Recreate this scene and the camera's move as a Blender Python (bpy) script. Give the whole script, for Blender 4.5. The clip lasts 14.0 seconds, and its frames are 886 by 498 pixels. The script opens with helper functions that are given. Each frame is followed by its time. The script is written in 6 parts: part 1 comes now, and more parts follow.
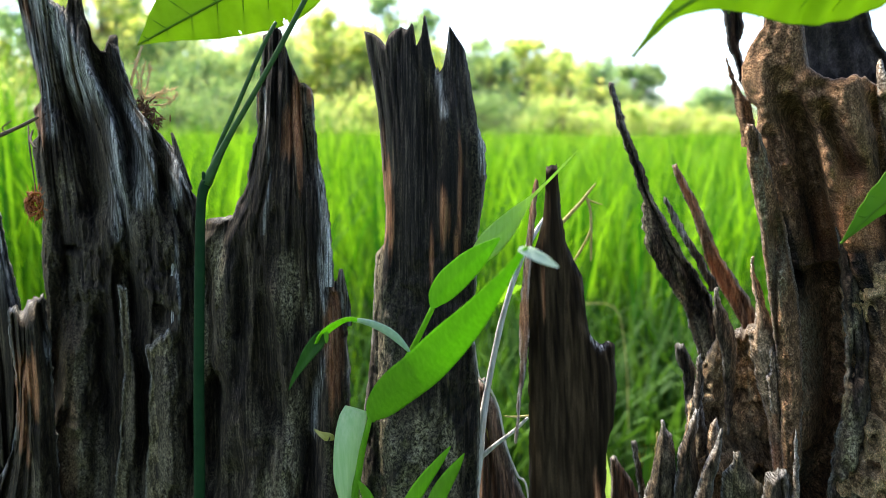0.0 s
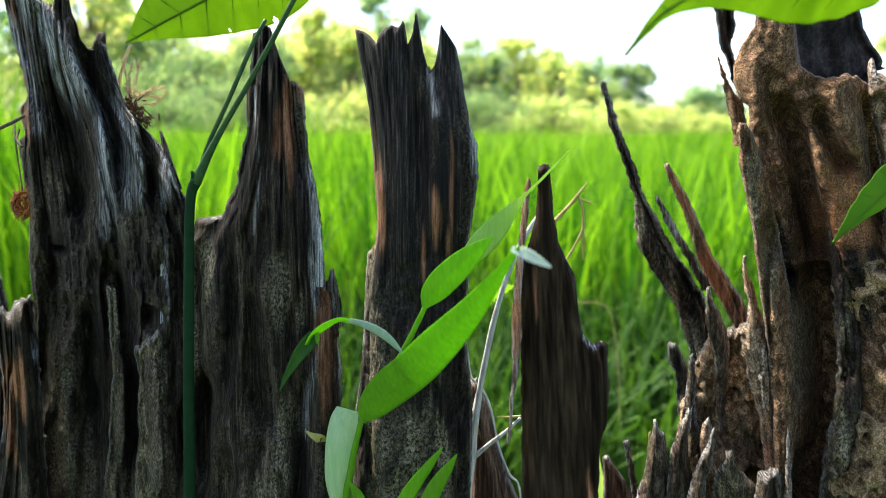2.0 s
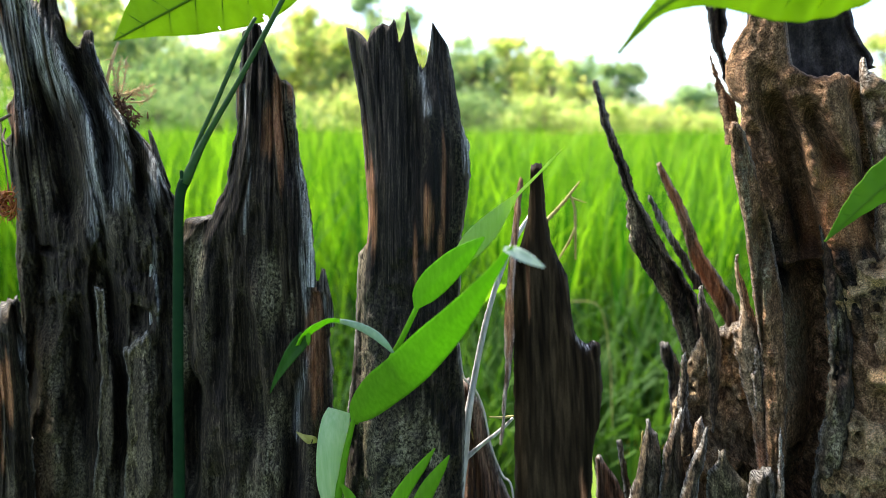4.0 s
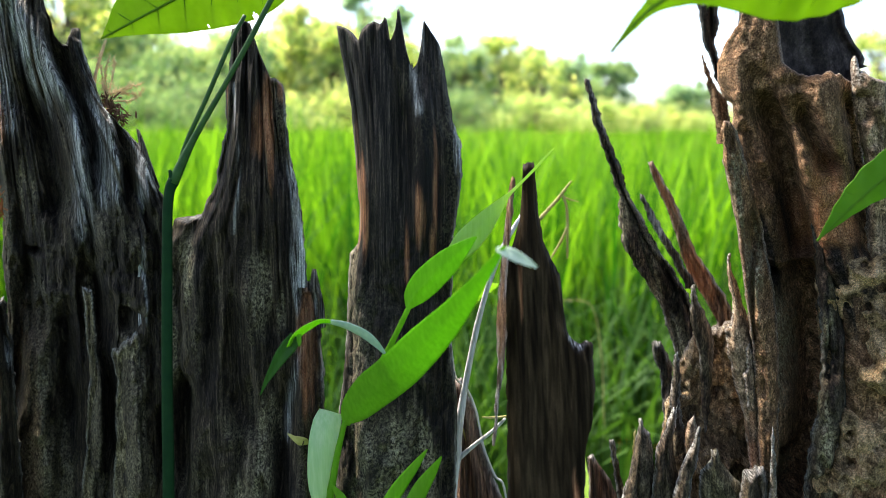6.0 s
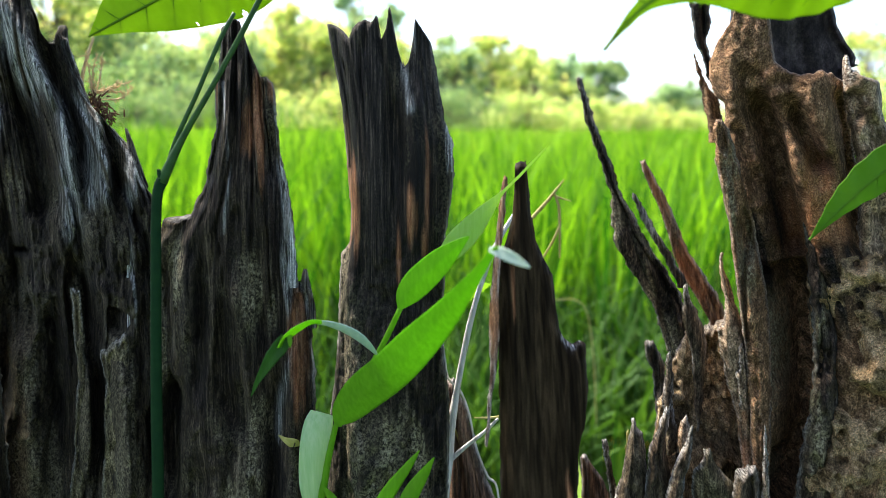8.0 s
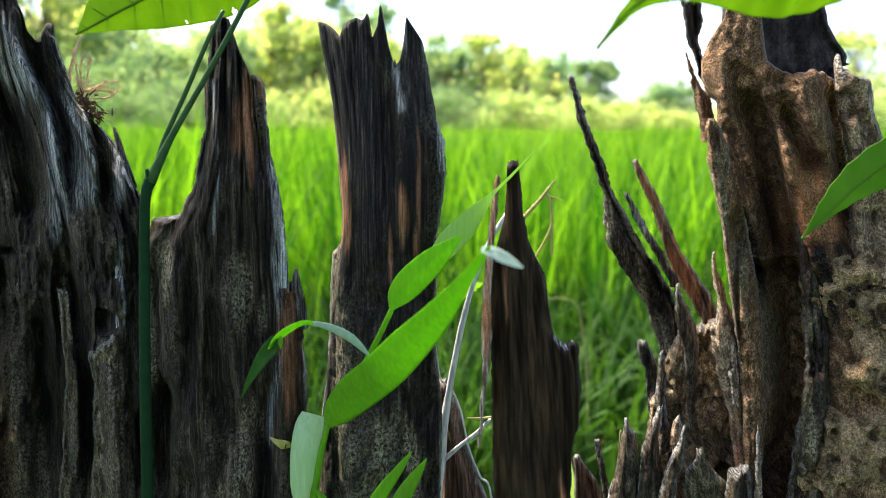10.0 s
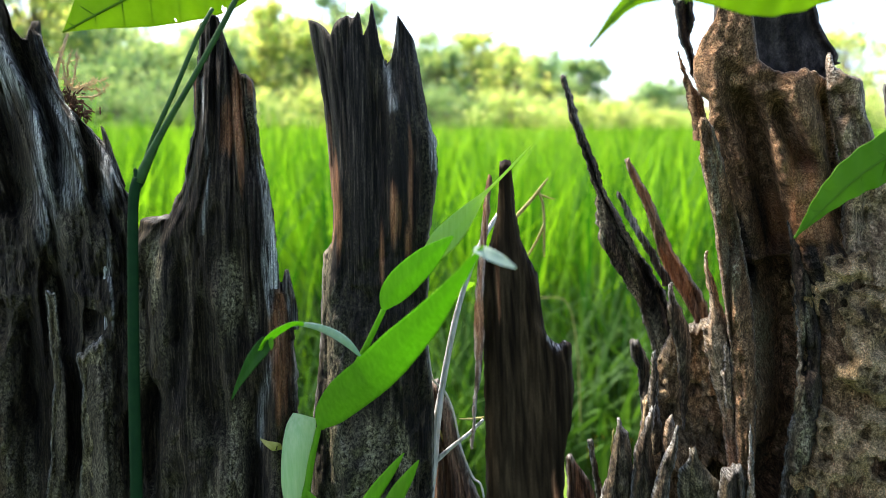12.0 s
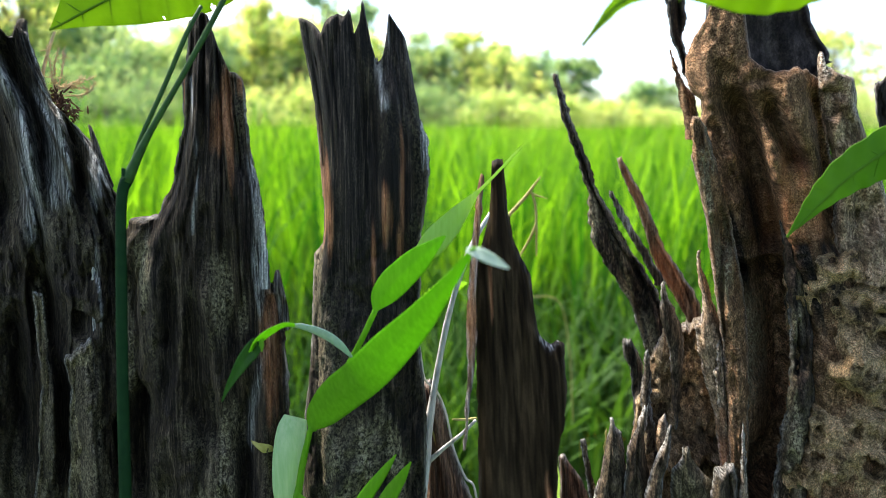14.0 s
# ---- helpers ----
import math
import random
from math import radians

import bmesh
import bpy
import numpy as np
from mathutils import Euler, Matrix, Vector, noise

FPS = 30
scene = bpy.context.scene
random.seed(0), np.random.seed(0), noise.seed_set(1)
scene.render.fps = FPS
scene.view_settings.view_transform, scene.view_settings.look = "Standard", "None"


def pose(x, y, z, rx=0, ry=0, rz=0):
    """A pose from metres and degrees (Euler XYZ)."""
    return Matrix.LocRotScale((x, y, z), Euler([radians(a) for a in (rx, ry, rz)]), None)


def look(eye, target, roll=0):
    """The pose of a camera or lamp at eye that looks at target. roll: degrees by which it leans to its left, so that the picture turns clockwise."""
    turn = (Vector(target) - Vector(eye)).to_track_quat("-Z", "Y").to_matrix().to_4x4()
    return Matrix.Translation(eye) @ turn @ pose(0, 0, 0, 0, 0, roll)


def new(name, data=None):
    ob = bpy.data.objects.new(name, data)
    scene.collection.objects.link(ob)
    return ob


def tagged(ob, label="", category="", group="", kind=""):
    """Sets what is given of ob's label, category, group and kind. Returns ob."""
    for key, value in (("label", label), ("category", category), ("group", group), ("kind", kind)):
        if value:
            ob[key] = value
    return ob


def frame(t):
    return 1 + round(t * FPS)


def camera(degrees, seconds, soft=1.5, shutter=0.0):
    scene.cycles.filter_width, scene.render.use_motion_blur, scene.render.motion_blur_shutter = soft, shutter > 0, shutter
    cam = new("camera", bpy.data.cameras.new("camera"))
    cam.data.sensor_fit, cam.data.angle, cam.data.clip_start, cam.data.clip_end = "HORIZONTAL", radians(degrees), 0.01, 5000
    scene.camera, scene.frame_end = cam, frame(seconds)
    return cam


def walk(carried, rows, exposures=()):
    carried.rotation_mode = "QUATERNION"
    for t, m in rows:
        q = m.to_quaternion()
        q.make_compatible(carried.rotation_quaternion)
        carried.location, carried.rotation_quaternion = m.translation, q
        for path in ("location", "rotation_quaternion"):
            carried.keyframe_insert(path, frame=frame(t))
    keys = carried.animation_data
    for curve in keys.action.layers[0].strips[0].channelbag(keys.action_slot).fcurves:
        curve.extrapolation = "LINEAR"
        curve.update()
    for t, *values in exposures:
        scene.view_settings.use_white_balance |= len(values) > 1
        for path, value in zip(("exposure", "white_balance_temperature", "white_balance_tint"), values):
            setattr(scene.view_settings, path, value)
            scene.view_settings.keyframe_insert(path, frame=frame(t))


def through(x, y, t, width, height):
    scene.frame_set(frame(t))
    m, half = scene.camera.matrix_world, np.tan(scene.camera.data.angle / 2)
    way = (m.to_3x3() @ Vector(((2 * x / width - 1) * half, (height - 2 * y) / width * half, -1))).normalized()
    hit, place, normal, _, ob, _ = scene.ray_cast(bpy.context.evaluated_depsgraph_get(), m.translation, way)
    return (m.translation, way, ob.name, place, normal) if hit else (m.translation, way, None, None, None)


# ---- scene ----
cam = camera(64.0, 14.0, soft=0.8)
PATH = [
    (0, (0.00824, 0.04420, 0.50188), (-0.0075, 2.0442, 0.1647), 0.10),
    (0.5, (0.00821, 0.04456, 0.50187), (-0.0016, 2.0446, 0.1639), 0.11),
    (1, (0.00819, 0.04492, 0.50187), (0.0044, 2.0449, 0.1632), 0.11),
    (1.5, (0.00817, 0.04528, 0.50186), (0.0103, 2.0453, 0.1625), 0.11),
    (2, (0.00815, 0.04564, 0.50185), (0.0163, 2.0456, 0.1618), 0.11),
    (2.5, (0.00813, 0.04601, 0.50185), (0.0222, 2.0460, 0.1610), 0.11),
    (3, (0.00811, 0.04637, 0.50184), (0.0281, 2.0464, 0.1603), 0.11),
    (5.5, (0.00805, 0.04819, 0.50182), (0.0578, 2.0482, 0.1566), 0.12),
    (6, (0.00804, 0.04855, 0.50182), (0.0638, 2.0486, 0.1559), 0.12),
    (6.5, (0.00803, 0.04891, 0.50181), (0.0697, 2.0489, 0.1551), 0.12),
    (7, (0.00802, 0.04928, 0.50181), (0.0756, 2.0493, 0.1544), 0.12),
    (7.5, (0.00801, 0.04964, 0.50181), (0.0815, 2.0496, 0.1536), 0.12),
    (8, (0.00801, 0.05001, 0.50181), (0.0874, 2.0500, 0.1528), 0.12),
    (10.5, (0.00800, 0.05183, 0.50180), (0.1170, 2.0518, 0.1490), 0.11),
    (11, (0.00800, 0.05219, 0.50180), (0.1229, 2.0522, 0.1482), 0.11),
    (11.5, (0.00800, 0.05256, 0.50180), (0.1288, 2.0526, 0.1475), 0.11),
    (12, (0.00801, 0.05292, 0.50180), (0.1347, 2.0529, 0.1467), 0.11),
    (12.5, (0.00801, 0.05329, 0.50180), (0.1406, 2.0533, 0.1459), 0.11),
    (13, (0.00802, 0.05366, 0.50181), (0.1465, 2.0537, 0.1451), 0.11),
    (13.5, (0.00803, 0.05402, 0.50181), (0.1524, 2.0540, 0.1443), 0.11),
    (14, (0.00803, 0.05439, 0.50181), (0.1583, 2.0544, 0.1435), 0.10),
]
walk(cam, [(t, look(eye, target, roll)) for t, eye, target, roll in PATH])
# a phone held close: sharp on the stump, soft beyond it
cam.data.dof.use_dof = True
cam.data.dof.focus_distance = 0.238
cam.data.dof.aperture_fstop = 12.5
scene.view_settings.exposure = 1.5

# ---- sky and sun ----
SUN_HEIGHT, SUN_TURN = 56.0, -37.0
world = bpy.data.worlds.new("sky")
scene.world = world
world.use_nodes = True
wn, wl = world.node_tree.nodes, world.node_tree.links
sky = wn.new("ShaderNodeTexSky")
sky.sky_type = "NISHITA"
sky.sun_disc = False
sky.sun_elevation, sky.sun_rotation = radians(SUN_HEIGHT), radians(SUN_TURN)
sky.air_density, sky.dust_density, sky.ozone_density = 0.7, 1.6, 0.4
wn["Background"].inputs["Strength"].default_value = 0.15
wl.new(sky.outputs["Color"], wn["Background"].inputs["Color"])
sun_data = bpy.data.lights.new("sun", "SUN")
sun_data.energy, sun_data.angle, sun_data.color = 4.3, radians(11.0), (1.0, 0.93, 0.82)
sun = new("sun", sun_data)
a, h = radians(SUN_TURN), radians(SUN_HEIGHT)
sun.matrix_world = look((math.sin(a) * math.cos(h) * 50, math.cos(a) * math.cos(h) * 50, math.sin(h) * 50), (0, 0, 0))


# ---- materials ----
def material(name):
    m = bpy.data.materials.new(name)
    m.use_nodes = True
    n = m.node_tree.nodes
    return m, n, m.node_tree.links, n["Principled BSDF"]


def noise_node(n, l, vec, scale, detail=4.0, rough=0.6, stretch=(1, 1, 1)):
    mp = n.new("ShaderNodeMapping")
    mp.inputs["Scale"].default_value = stretch
    l.new(vec, mp.inputs["Vector"])
    t = n.new("ShaderNodeTexNoise")
    t.inputs["Scale"].default_value, t.inputs["Detail"].default_value, t.inputs["Roughness"].default_value = scale, detail, rough
    l.new(mp.outputs["Vector"], t.inputs["Vector"])
    return t.outputs["Fac"]


def ramp_node(n, l, fac, *stops):
    r = n.new("ShaderNodeValToRGB")
    e = r.color_ramp.elements
    while len(e) < len(stops):
        e.new(0.5)
    for k, (p, c) in zip(e, stops):
        k.position, k.color = p, (*c, 1) if len(c) == 3 else c
    l.new(fac, r.inputs["Fac"])
    return r.outputs["Color"]


def mix_node(n, l, fac, a, b, how="MIX"):
    x = n.new("ShaderNodeMix")
    x.data_type, x.blend_type = "RGBA", how
    for sock, v in ((x.inputs["Factor"], fac), (x.inputs["A"], a), (x.inputs["B"], b)):
        if isinstance(v, (int, float)):
            sock.default_value = v
        elif isinstance(v, tuple):
            sock.default_value = (*v, 1)
        else:
            l.new(v, sock)
    return x.outputs["Result"]


def math_node(n, l, op, a, b):
    x = n.new("ShaderNodeMath")
    x.operation, x.use_clamp = op, op in ("MULTIPLY", "ADD")
    for sock, v in zip(x.inputs, (a, b)):
        if isinstance(v, (int, float)):
            sock.default_value = v
        else:
            l.new(v, sock)
    return x.outputs["Value"]


def attribute(n, name):
    x = n.new("ShaderNodeAttribute")
    x.attribute_name = name
    return x.outputs["Fac"]


def old_wood(name, dark, mid, pale, lichen=0.35, earth=0.0, grain=(1300, 1300, 42), dirt=0.8, relief=0.0012, gritty=0.6, sheen=0.16, patches=None):
    """Weathered, rotting wood: fibres along z, lichen specks, orange where it broke afresh, silver for bleached wood
    and for light painted on ridges and rims.
    """
    m, n, l, b = material(name)
    co = n.new("ShaderNodeTexCoord").outputs["Object"]
    fibre = noise_node(n, l, co, 1.0, *((2, 0.4) if grain[2] < 20 else (7, 0.72)), (grain[0], grain[1] * 0.2, grain[2]))
    broad = noise_node(n, l, co, 1.0, 4, 0.6, (75, 75, 22))
    base = ramp_node(n, l, fibre, (0.41, dark), (0.51, mid), (0.63, pale))
    strand = noise_node(n, l, co, 1.0, 3, 0.5, (grain[0] * 0.32, grain[1] * 0.06, grain[2] * 0.22))
    base = mix_node(n, l, 1.0, base, ramp_node(n, l, strand, (0.40, (0.42, 0.40, 0.39)), (0.5, (0.85, 0.83, 0.81)), (0.62, (1.45, 1.41, 1.36))), "MULTIPLY")
    base = mix_node(n, l, ramp_node(n, l, broad, (0.42, (0, 0, 0)), (0.62, (dirt, dirt, dirt))), base, tuple(c * 0.6 for c in dark), "MIX")
    speck = noise_node(n, l, co, 1.0, 7, 0.75, (900, 900, 760))
    patch = noise_node(n, l, co, 1.0, 4, 0.65, (70, 70, 34))
    lich = math_node(n, l, "MULTIPLY", ramp_node(n, l, speck, (0.46, (0, 0, 0)), (0.56, (1, 1, 1))), ramp_node(n, l, patch, (0.48, (0, 0, 0)), (0.62, (1, 1, 1))))
    base = mix_node(n, l, math_node(n, l, "MULTIPLY", lich, lichen), base, (0.38, 0.33, 0.20))
    crumb = ramp_node(n, l, speck, (0.42, (0.04, 0.034, 0.021)), (0.5, (0.25, 0.21, 0.125)), (0.60, (0.58, 0.50, 0.32)))
    base = mix_node(n, l, math_node(n, l, "MULTIPLY", attribute(n, "crust"), ramp_node(n, l, speck, (0.36, (0.25, 0.25, 0.25)), (0.5, (1, 1, 1)))), base, crumb)
    soil = noise_node(n, l, co, 1.0, 5, 0.65, (120, 120, 80))
    if earth:
        base = mix_node(n, l, math_node(n, l, "MULTIPLY", ramp_node(n, l, soil, (0.4, (0, 0, 0)), (0.6, (1, 1, 1))), earth), base, (0.235, 0.142, 0.075))
    fresh = ramp_node(n, l, fibre, (0.38, (0.19, 0.075, 0.034)), (0.5, (0.47, 0.205, 0.095)), (0.66, (0.62, 0.32, 0.165)))
    base = mix_node(n, l, attribute(n, "fresh"), base, fresh)
    # silver: bleached wood, and highlights of ridges and rims put into the colour
    silver = ramp_node(n, l, fibre, (0.42, (0.06, 0.056, 0.05)), (0.5, (0.36, 0.35, 0.33)), (0.59, (0.84, 0.82, 0.78)))
    base = mix_node(n, l, attribute(n, "silver"), base, silver)
    # dark patches: blackened wood, and shade of hollows put into the colour
    base = mix_node(n, l, attribute(n, "char_shade"), base, ramp_node(n, l, fibre, (0.41, (0.010, 0.008, 0.007)), (0.53, (0.04, 0.031, 0.025)), (0.66, (0.13, 0.10, 0.075))))
    if patches:
        # crust of pale clay in islands, with the dark rot bare between them
        isle = noise_node(n, l, co, 1.0, 6, 0.62, (95, 95, 120))
        base = mix_node(n, l, ramp_node(n, l, isle, (patches, (0, 0, 0)), (patches + 0.11, (1, 1, 1))), base, ramp_node(n, l, speck, (0.4, (0.27, 0.17, 0.085)), (0.5, (0.66, 0.44, 0.23)), (0.62, (0.86, 0.63, 0.37))))
    grit = noise_node(n, l, co, 1.0, 7, 0.75, (2300, 2300, 1700))
    base = mix_node(n, l, 1.0, base, ramp_node(n, l, grit, (0.38, (1 - 0.65 * gritty,) * 3), (0.5, (0.96, 0.96, 0.96)), (0.62, (1 + 0.9 * gritty, 1 + 0.86 * gritty, 1 + 0.78 * gritty))), "MULTIPLY")
    l.new(base, b.inputs["Base Color"])
    b.inputs["Roughness"].default_value = 0.72
    b.inputs["Specular IOR Level"].default_value = sheen
    height = math_node(n, l, "ADD", math_node(n, l, "MULTIPLY", fibre, 0.55), math_node(n, l, "MULTIPLY", grit, 0.45))
    bump = n.new("ShaderNodeBump")
    bump.inputs["Strength"].default_value, bump.inputs["Distance"].default_value = 1.0, relief
    l.new(height, bump.inputs["Height"])
    l.new(bump.outputs["Normal"], b.inputs["Normal"])
    return m


def leafy(name, low, high, through=0.5, gloss=0.35, scale=60.0, stretch=(1, 1, 1), per_island=False, shine=0.3, span=(0.3, 0.72)):
    """Green leaf that lets light through."""
    m, n, l, b = material(name)
    co = n.new("ShaderNodeTexCoord").outputs["Object"]
    v = noise_node(n, l, co, scale, 4, 0.6, stretch)
    if per_island:
        g = n.new("ShaderNodeNewGeometry").outputs["Random Per Island"]
        v = math_node(n, l, "ADD", math_node(n, l, "MULTIPLY", v, 0.5), math_node(n, l, "MULTIPLY", g, 0.5))
    col = ramp_node(n, l, v, (span[0], low), (span[1], high))
    l.new(col, b.inputs["Base Color"])
    b.inputs["Roughness"].default_value = 1.0 - gloss
    b.inputs["Specular IOR Level"].default_value = shine
    tr = n.new("ShaderNodeBsdfTranslucent")
    tint = mix_node(n, l, 1.0, col, (1.0, 1.0, 0.45), "MULTIPLY")
    l.new(tint, tr.inputs["Color"])
    mx = n.new("ShaderNodeMixShader")
    mx.inputs["Fac"].default_value = through
    l.new(b.outputs["BSDF"], mx.inputs[1])
    l.new(tr.outputs["BSDF"], mx.inputs[2])
    l.new(mx.outputs["Shader"], n["Material Output"].inputs["Surface"])
    return m


def plain(name, low, high, scale, rough=0.8, stretch=(1, 1, 1), bump=0.0005):
    m, n, l, b = material(name)
    co = n.new("ShaderNodeTexCoord").outputs["Object"]
    v = noise_node(n, l, co, scale, 5, 0.65, stretch)
    l.new(ramp_node(n, l, v, (0.3, low), (0.7, high)), b.inputs["Base Color"])
    b.inputs["Roughness"].default_value = rough
    bp = n.new("ShaderNodeBump")
    bp.inputs["Strength"].default_value, bp.inputs["Distance"].default_value = 0.7, bump
    l.new(v, bp.inputs["Height"])
    l.new(bp.outputs["Normal"], b.inputs["Normal"])
    return m


WOOD = old_wood("rotten_wood", (0.026, 0.020, 0.0145), (0.062, 0.047, 0.032), (0.19, 0.148, 0.10), 0.35, dirt=0.5, relief=0.0024, gritty=0.85, sheen=0.1)
WOOD_BLACK = old_wood("blackened_wood", (0.012, 0.010, 0.0085), (0.030, 0.024, 0.019), (0.12, 0.088, 0.06), 0.2, relief=0.0014, gritty=0.7)
# weathered pale wood, with rim light put into its near-white colour
BLEACHED_RIM = old_wood("bleached_rim_lit_wood", (0.07, 0.065, 0.06), (0.76, 0.74, 0.71), (0.88, 0.87, 0.85), 0.05, grain=(2200, 2200, 30), dirt=0.1)
WOOD_LICHEN = old_wood("lichen_coated_wood", (0.065, 0.054, 0.032), (0.215, 0.178, 0.104), (0.47, 0.40, 0.24), 0.6, grain=(1900, 1900, 1100), dirt=0.5, relief=0.002, gritty=0.9, sheen=0.06)
WOOD_DARK = old_wood("dark_brown_wood", (0.017, 0.0115, 0.0060), (0.028, 0.0190, 0.0098), (0.040, 0.0270, 0.0135), 0.0, grain=(1100, 1100, 9), dirt=0.0, relief=0.0003, gritty=0.25, sheen=0.03)
WOOD_EARTH = old_wood("earthy_wood", (0.105, 0.058, 0.031), (0.47, 0.262, 0.140), (0.74, 0.50, 0.30), 0.15, 0.35, (2000, 2000, 1500), 0.45, 0.0030, 0.9, 0.06)
WOOD_CLAY = old_wood("clay_covered_wood", (0.085, 0.056, 0.031), (0.36, 0.238, 0.122), (0.68, 0.50, 0.28), 0.3, 0.2, (2000, 2000, 1600), 0.3, 0.0032, 1.0, 0.06, patches=0.42)
WOOD_TAN = old_wood("tan_clay_fill", (0.14, 0.098, 0.056), (0.46, 0.33, 0.19), (0.74, 0.57, 0.36), 0.2, 0.2, (1900, 1900, 1500), 0.3, 0.0016, 0.9, 0.06)
WOOD_BARK = old_wood("rough_dark_bark", (0.013, 0.0105, 0.0085), (0.050, 0.038, 0.027), (0.20, 0.15, 0.10), 0.5, grain=(1700, 1700, 420), dirt=0.5, relief=0.0024, gritty=1.0, sheen=0.1)
WOOD_MUD = old_wood("mud_coated_wood", (0.036, 0.027, 0.019), (0.098, 0.072, 0.049), (0.22, 0.165, 0.11), 0.25, 0.0, (1800, 1800, 600), 0.3, 0.0014, 0.55, 0.08)
WOOD_GREY = old_wood("grey_weathered_wood", (0.11, 0.076, 0.050), (0.42, 0.285, 0.185), (0.68, 0.52, 0.37), 0.3, 0.1, (2000, 2000, 1100), 0.3, 0.0015, 0.8, 0.08)
# shade inside the hollow is put into this dark purplish wood colour
WOOD_HOLLOW = old_wood("hollow_wood_shade_tone", (0.030, 0.024, 0.023), (0.052, 0.041, 0.039), (0.085, 0.066, 0.060), 0.05, 0.0, (700, 700, 420), 0.2, 0.0006, 0.35, 0.1)
WOOD_RED = old_wood("red_brown_wood", (0.030, 0.016, 0.010), (0.095, 0.052, 0.034), (0.23, 0.14, 0.09), 0.2, dirt=0.4)
WOOD_BROWN = old_wood("brown_wood", (0.08, 0.04, 0.022), (0.28, 0.16, 0.09), (0.52, 0.34, 0.21), 0.3, dirt=0.4)
GRASS_FIELD = leafy("field_grass", (0.026, 0.14, 0.005), (0.29, 0.58, 0.024), 0.5, 0.3, 4.5, (1, 1, 0.3), True, span=(0.33, 0.68))
# the brightly lit far band of the field, painted as paler grass
MARGIN = leafy("margin_grass", (0.24, 0.46, 0.03), (0.48, 0.66, 0.09), 0.5, 0.3, 0.8, (1, 1, 0.3), True)
# arching grass; the shade low in the field is put into its colour
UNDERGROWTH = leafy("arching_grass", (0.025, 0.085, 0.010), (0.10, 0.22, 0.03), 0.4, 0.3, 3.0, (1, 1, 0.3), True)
BLADE = leafy("grass_blade", (0.20, 0.46, 0.02), (0.28, 0.58, 0.035), 0.6, 0.4, 900, (1, 1, 0.1))
BLADE_PALE = leafy("pale_grass_blade", (0.58, 0.80, 0.44), (0.78, 0.92, 0.64), 0.55, 0.5, 900, (1, 1, 0.1))
BLADE_FAR = leafy("soft_green_blade", (0.46, 0.70, 0.16), (0.58, 0.80, 0.26), 0.6, 0.4, 900, (1, 1, 0.1))
# reflection of the sky on the blade, painted as a pale colour
BLADE_SHEEN = leafy("sky_sheen_blade", (0.40, 0.56, 0.50), (0.56, 0.70, 0.62), 0.12, 0.6, 900, (1, 1, 0.1))
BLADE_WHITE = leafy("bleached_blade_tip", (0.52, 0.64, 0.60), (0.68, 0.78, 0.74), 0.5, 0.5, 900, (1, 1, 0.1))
# shaded end of the same blade, painted as a darker green
BLADE_SHADE = leafy("grass_blade_shade_tone", (0.02, 0.085, 0.010), (0.045, 0.15, 0.016), 0.35, 0.5, 900, (1, 1, 0.1))
VINE_LEAF = leafy("vine_leaf", (0.25, 0.40, 0.012), (0.36, 0.53, 0.035), 0.62, 0.4, 70)
# copy of the vine leaf, darkened to stand in for its unlit side
VINE_LEAF_SHADE = leafy("vine_leaf_shade_tone", (0.10, 0.25, 0.010), (0.17, 0.35, 0.018), 0.42, 0.4, 70)
VINE_VEIN = leafy("leaf_vein", (0.14, 0.28, 0.01), (0.21, 0.37, 0.02), 0.45, 0.4, 70)
VINE_SHOOT = leafy("young_vine_stem", (0.022, 0.070, 0.014), (0.045, 0.115, 0.022), 0.15, 0.4, 300)
VINE_STEM = leafy("vine_stem", (0.007, 0.030, 0.010), (0.012, 0.044, 0.013), 0.05, 0.25, 300, shine=0.1)
# sun highlights and shade of the crowns are put into this colour range
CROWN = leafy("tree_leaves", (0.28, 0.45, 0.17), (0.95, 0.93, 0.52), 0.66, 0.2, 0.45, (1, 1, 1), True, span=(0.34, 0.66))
# shade on a crown, put into a darker copy of the leaf colour
CROWN_SHADE = leafy("shade_toned_tree_leaves", (0.16, 0.31, 0.18), (0.50, 0.62, 0.38), 0.58, 0.2, 0.45, (1, 1, 1), True, span=(0.34, 0.68))
# distance haze, put into a pale blue-green leaf colour
HAZY = leafy("haze_toned_leaves", (0.30, 0.48, 0.38), (0.64, 0.78, 0.58), 0.6, 0.2, 0.45, (1, 1, 1), True, span=(0.34, 0.68))
# sunlight on the bushes, put into a very pale leaf colour
BUSH = leafy("sun_toned_bush_leaves", (0.34, 0.52, 0.20), (0.92, 0.93, 0.60), 0.66, 0.2, 0.9, (1, 1, 1), True, span=(0.34, 0.66))
BARK = plain("bark", (0.10, 0.08, 0.06), (0.25, 0.2, 0.15), 6, 0.9, (1, 1, 0.2), 0.02)
PALE_BARK = plain("pale_bark", (0.30, 0.20, 0.15), (0.52, 0.38, 0.30), 6, 0.9, (1, 1, 0.2), 0.02)
EARTH = plain("earth", (0.022, 0.045, 0.010), (0.05, 0.10, 0.02), 5, 0.95, (1, 1, 1), 0.01)
TWIG_DRY = plain("dry_twig", (0.36, 0.34, 0.31), (0.90, 0.87, 0.82), 700, 0.8, (1, 1, 0.1), 0.0012)
STRAW = plain("straw", (0.30, 0.25, 0.05), (0.55, 0.48, 0.17), 300, 0.7, (1, 1, 1), 0.0002)
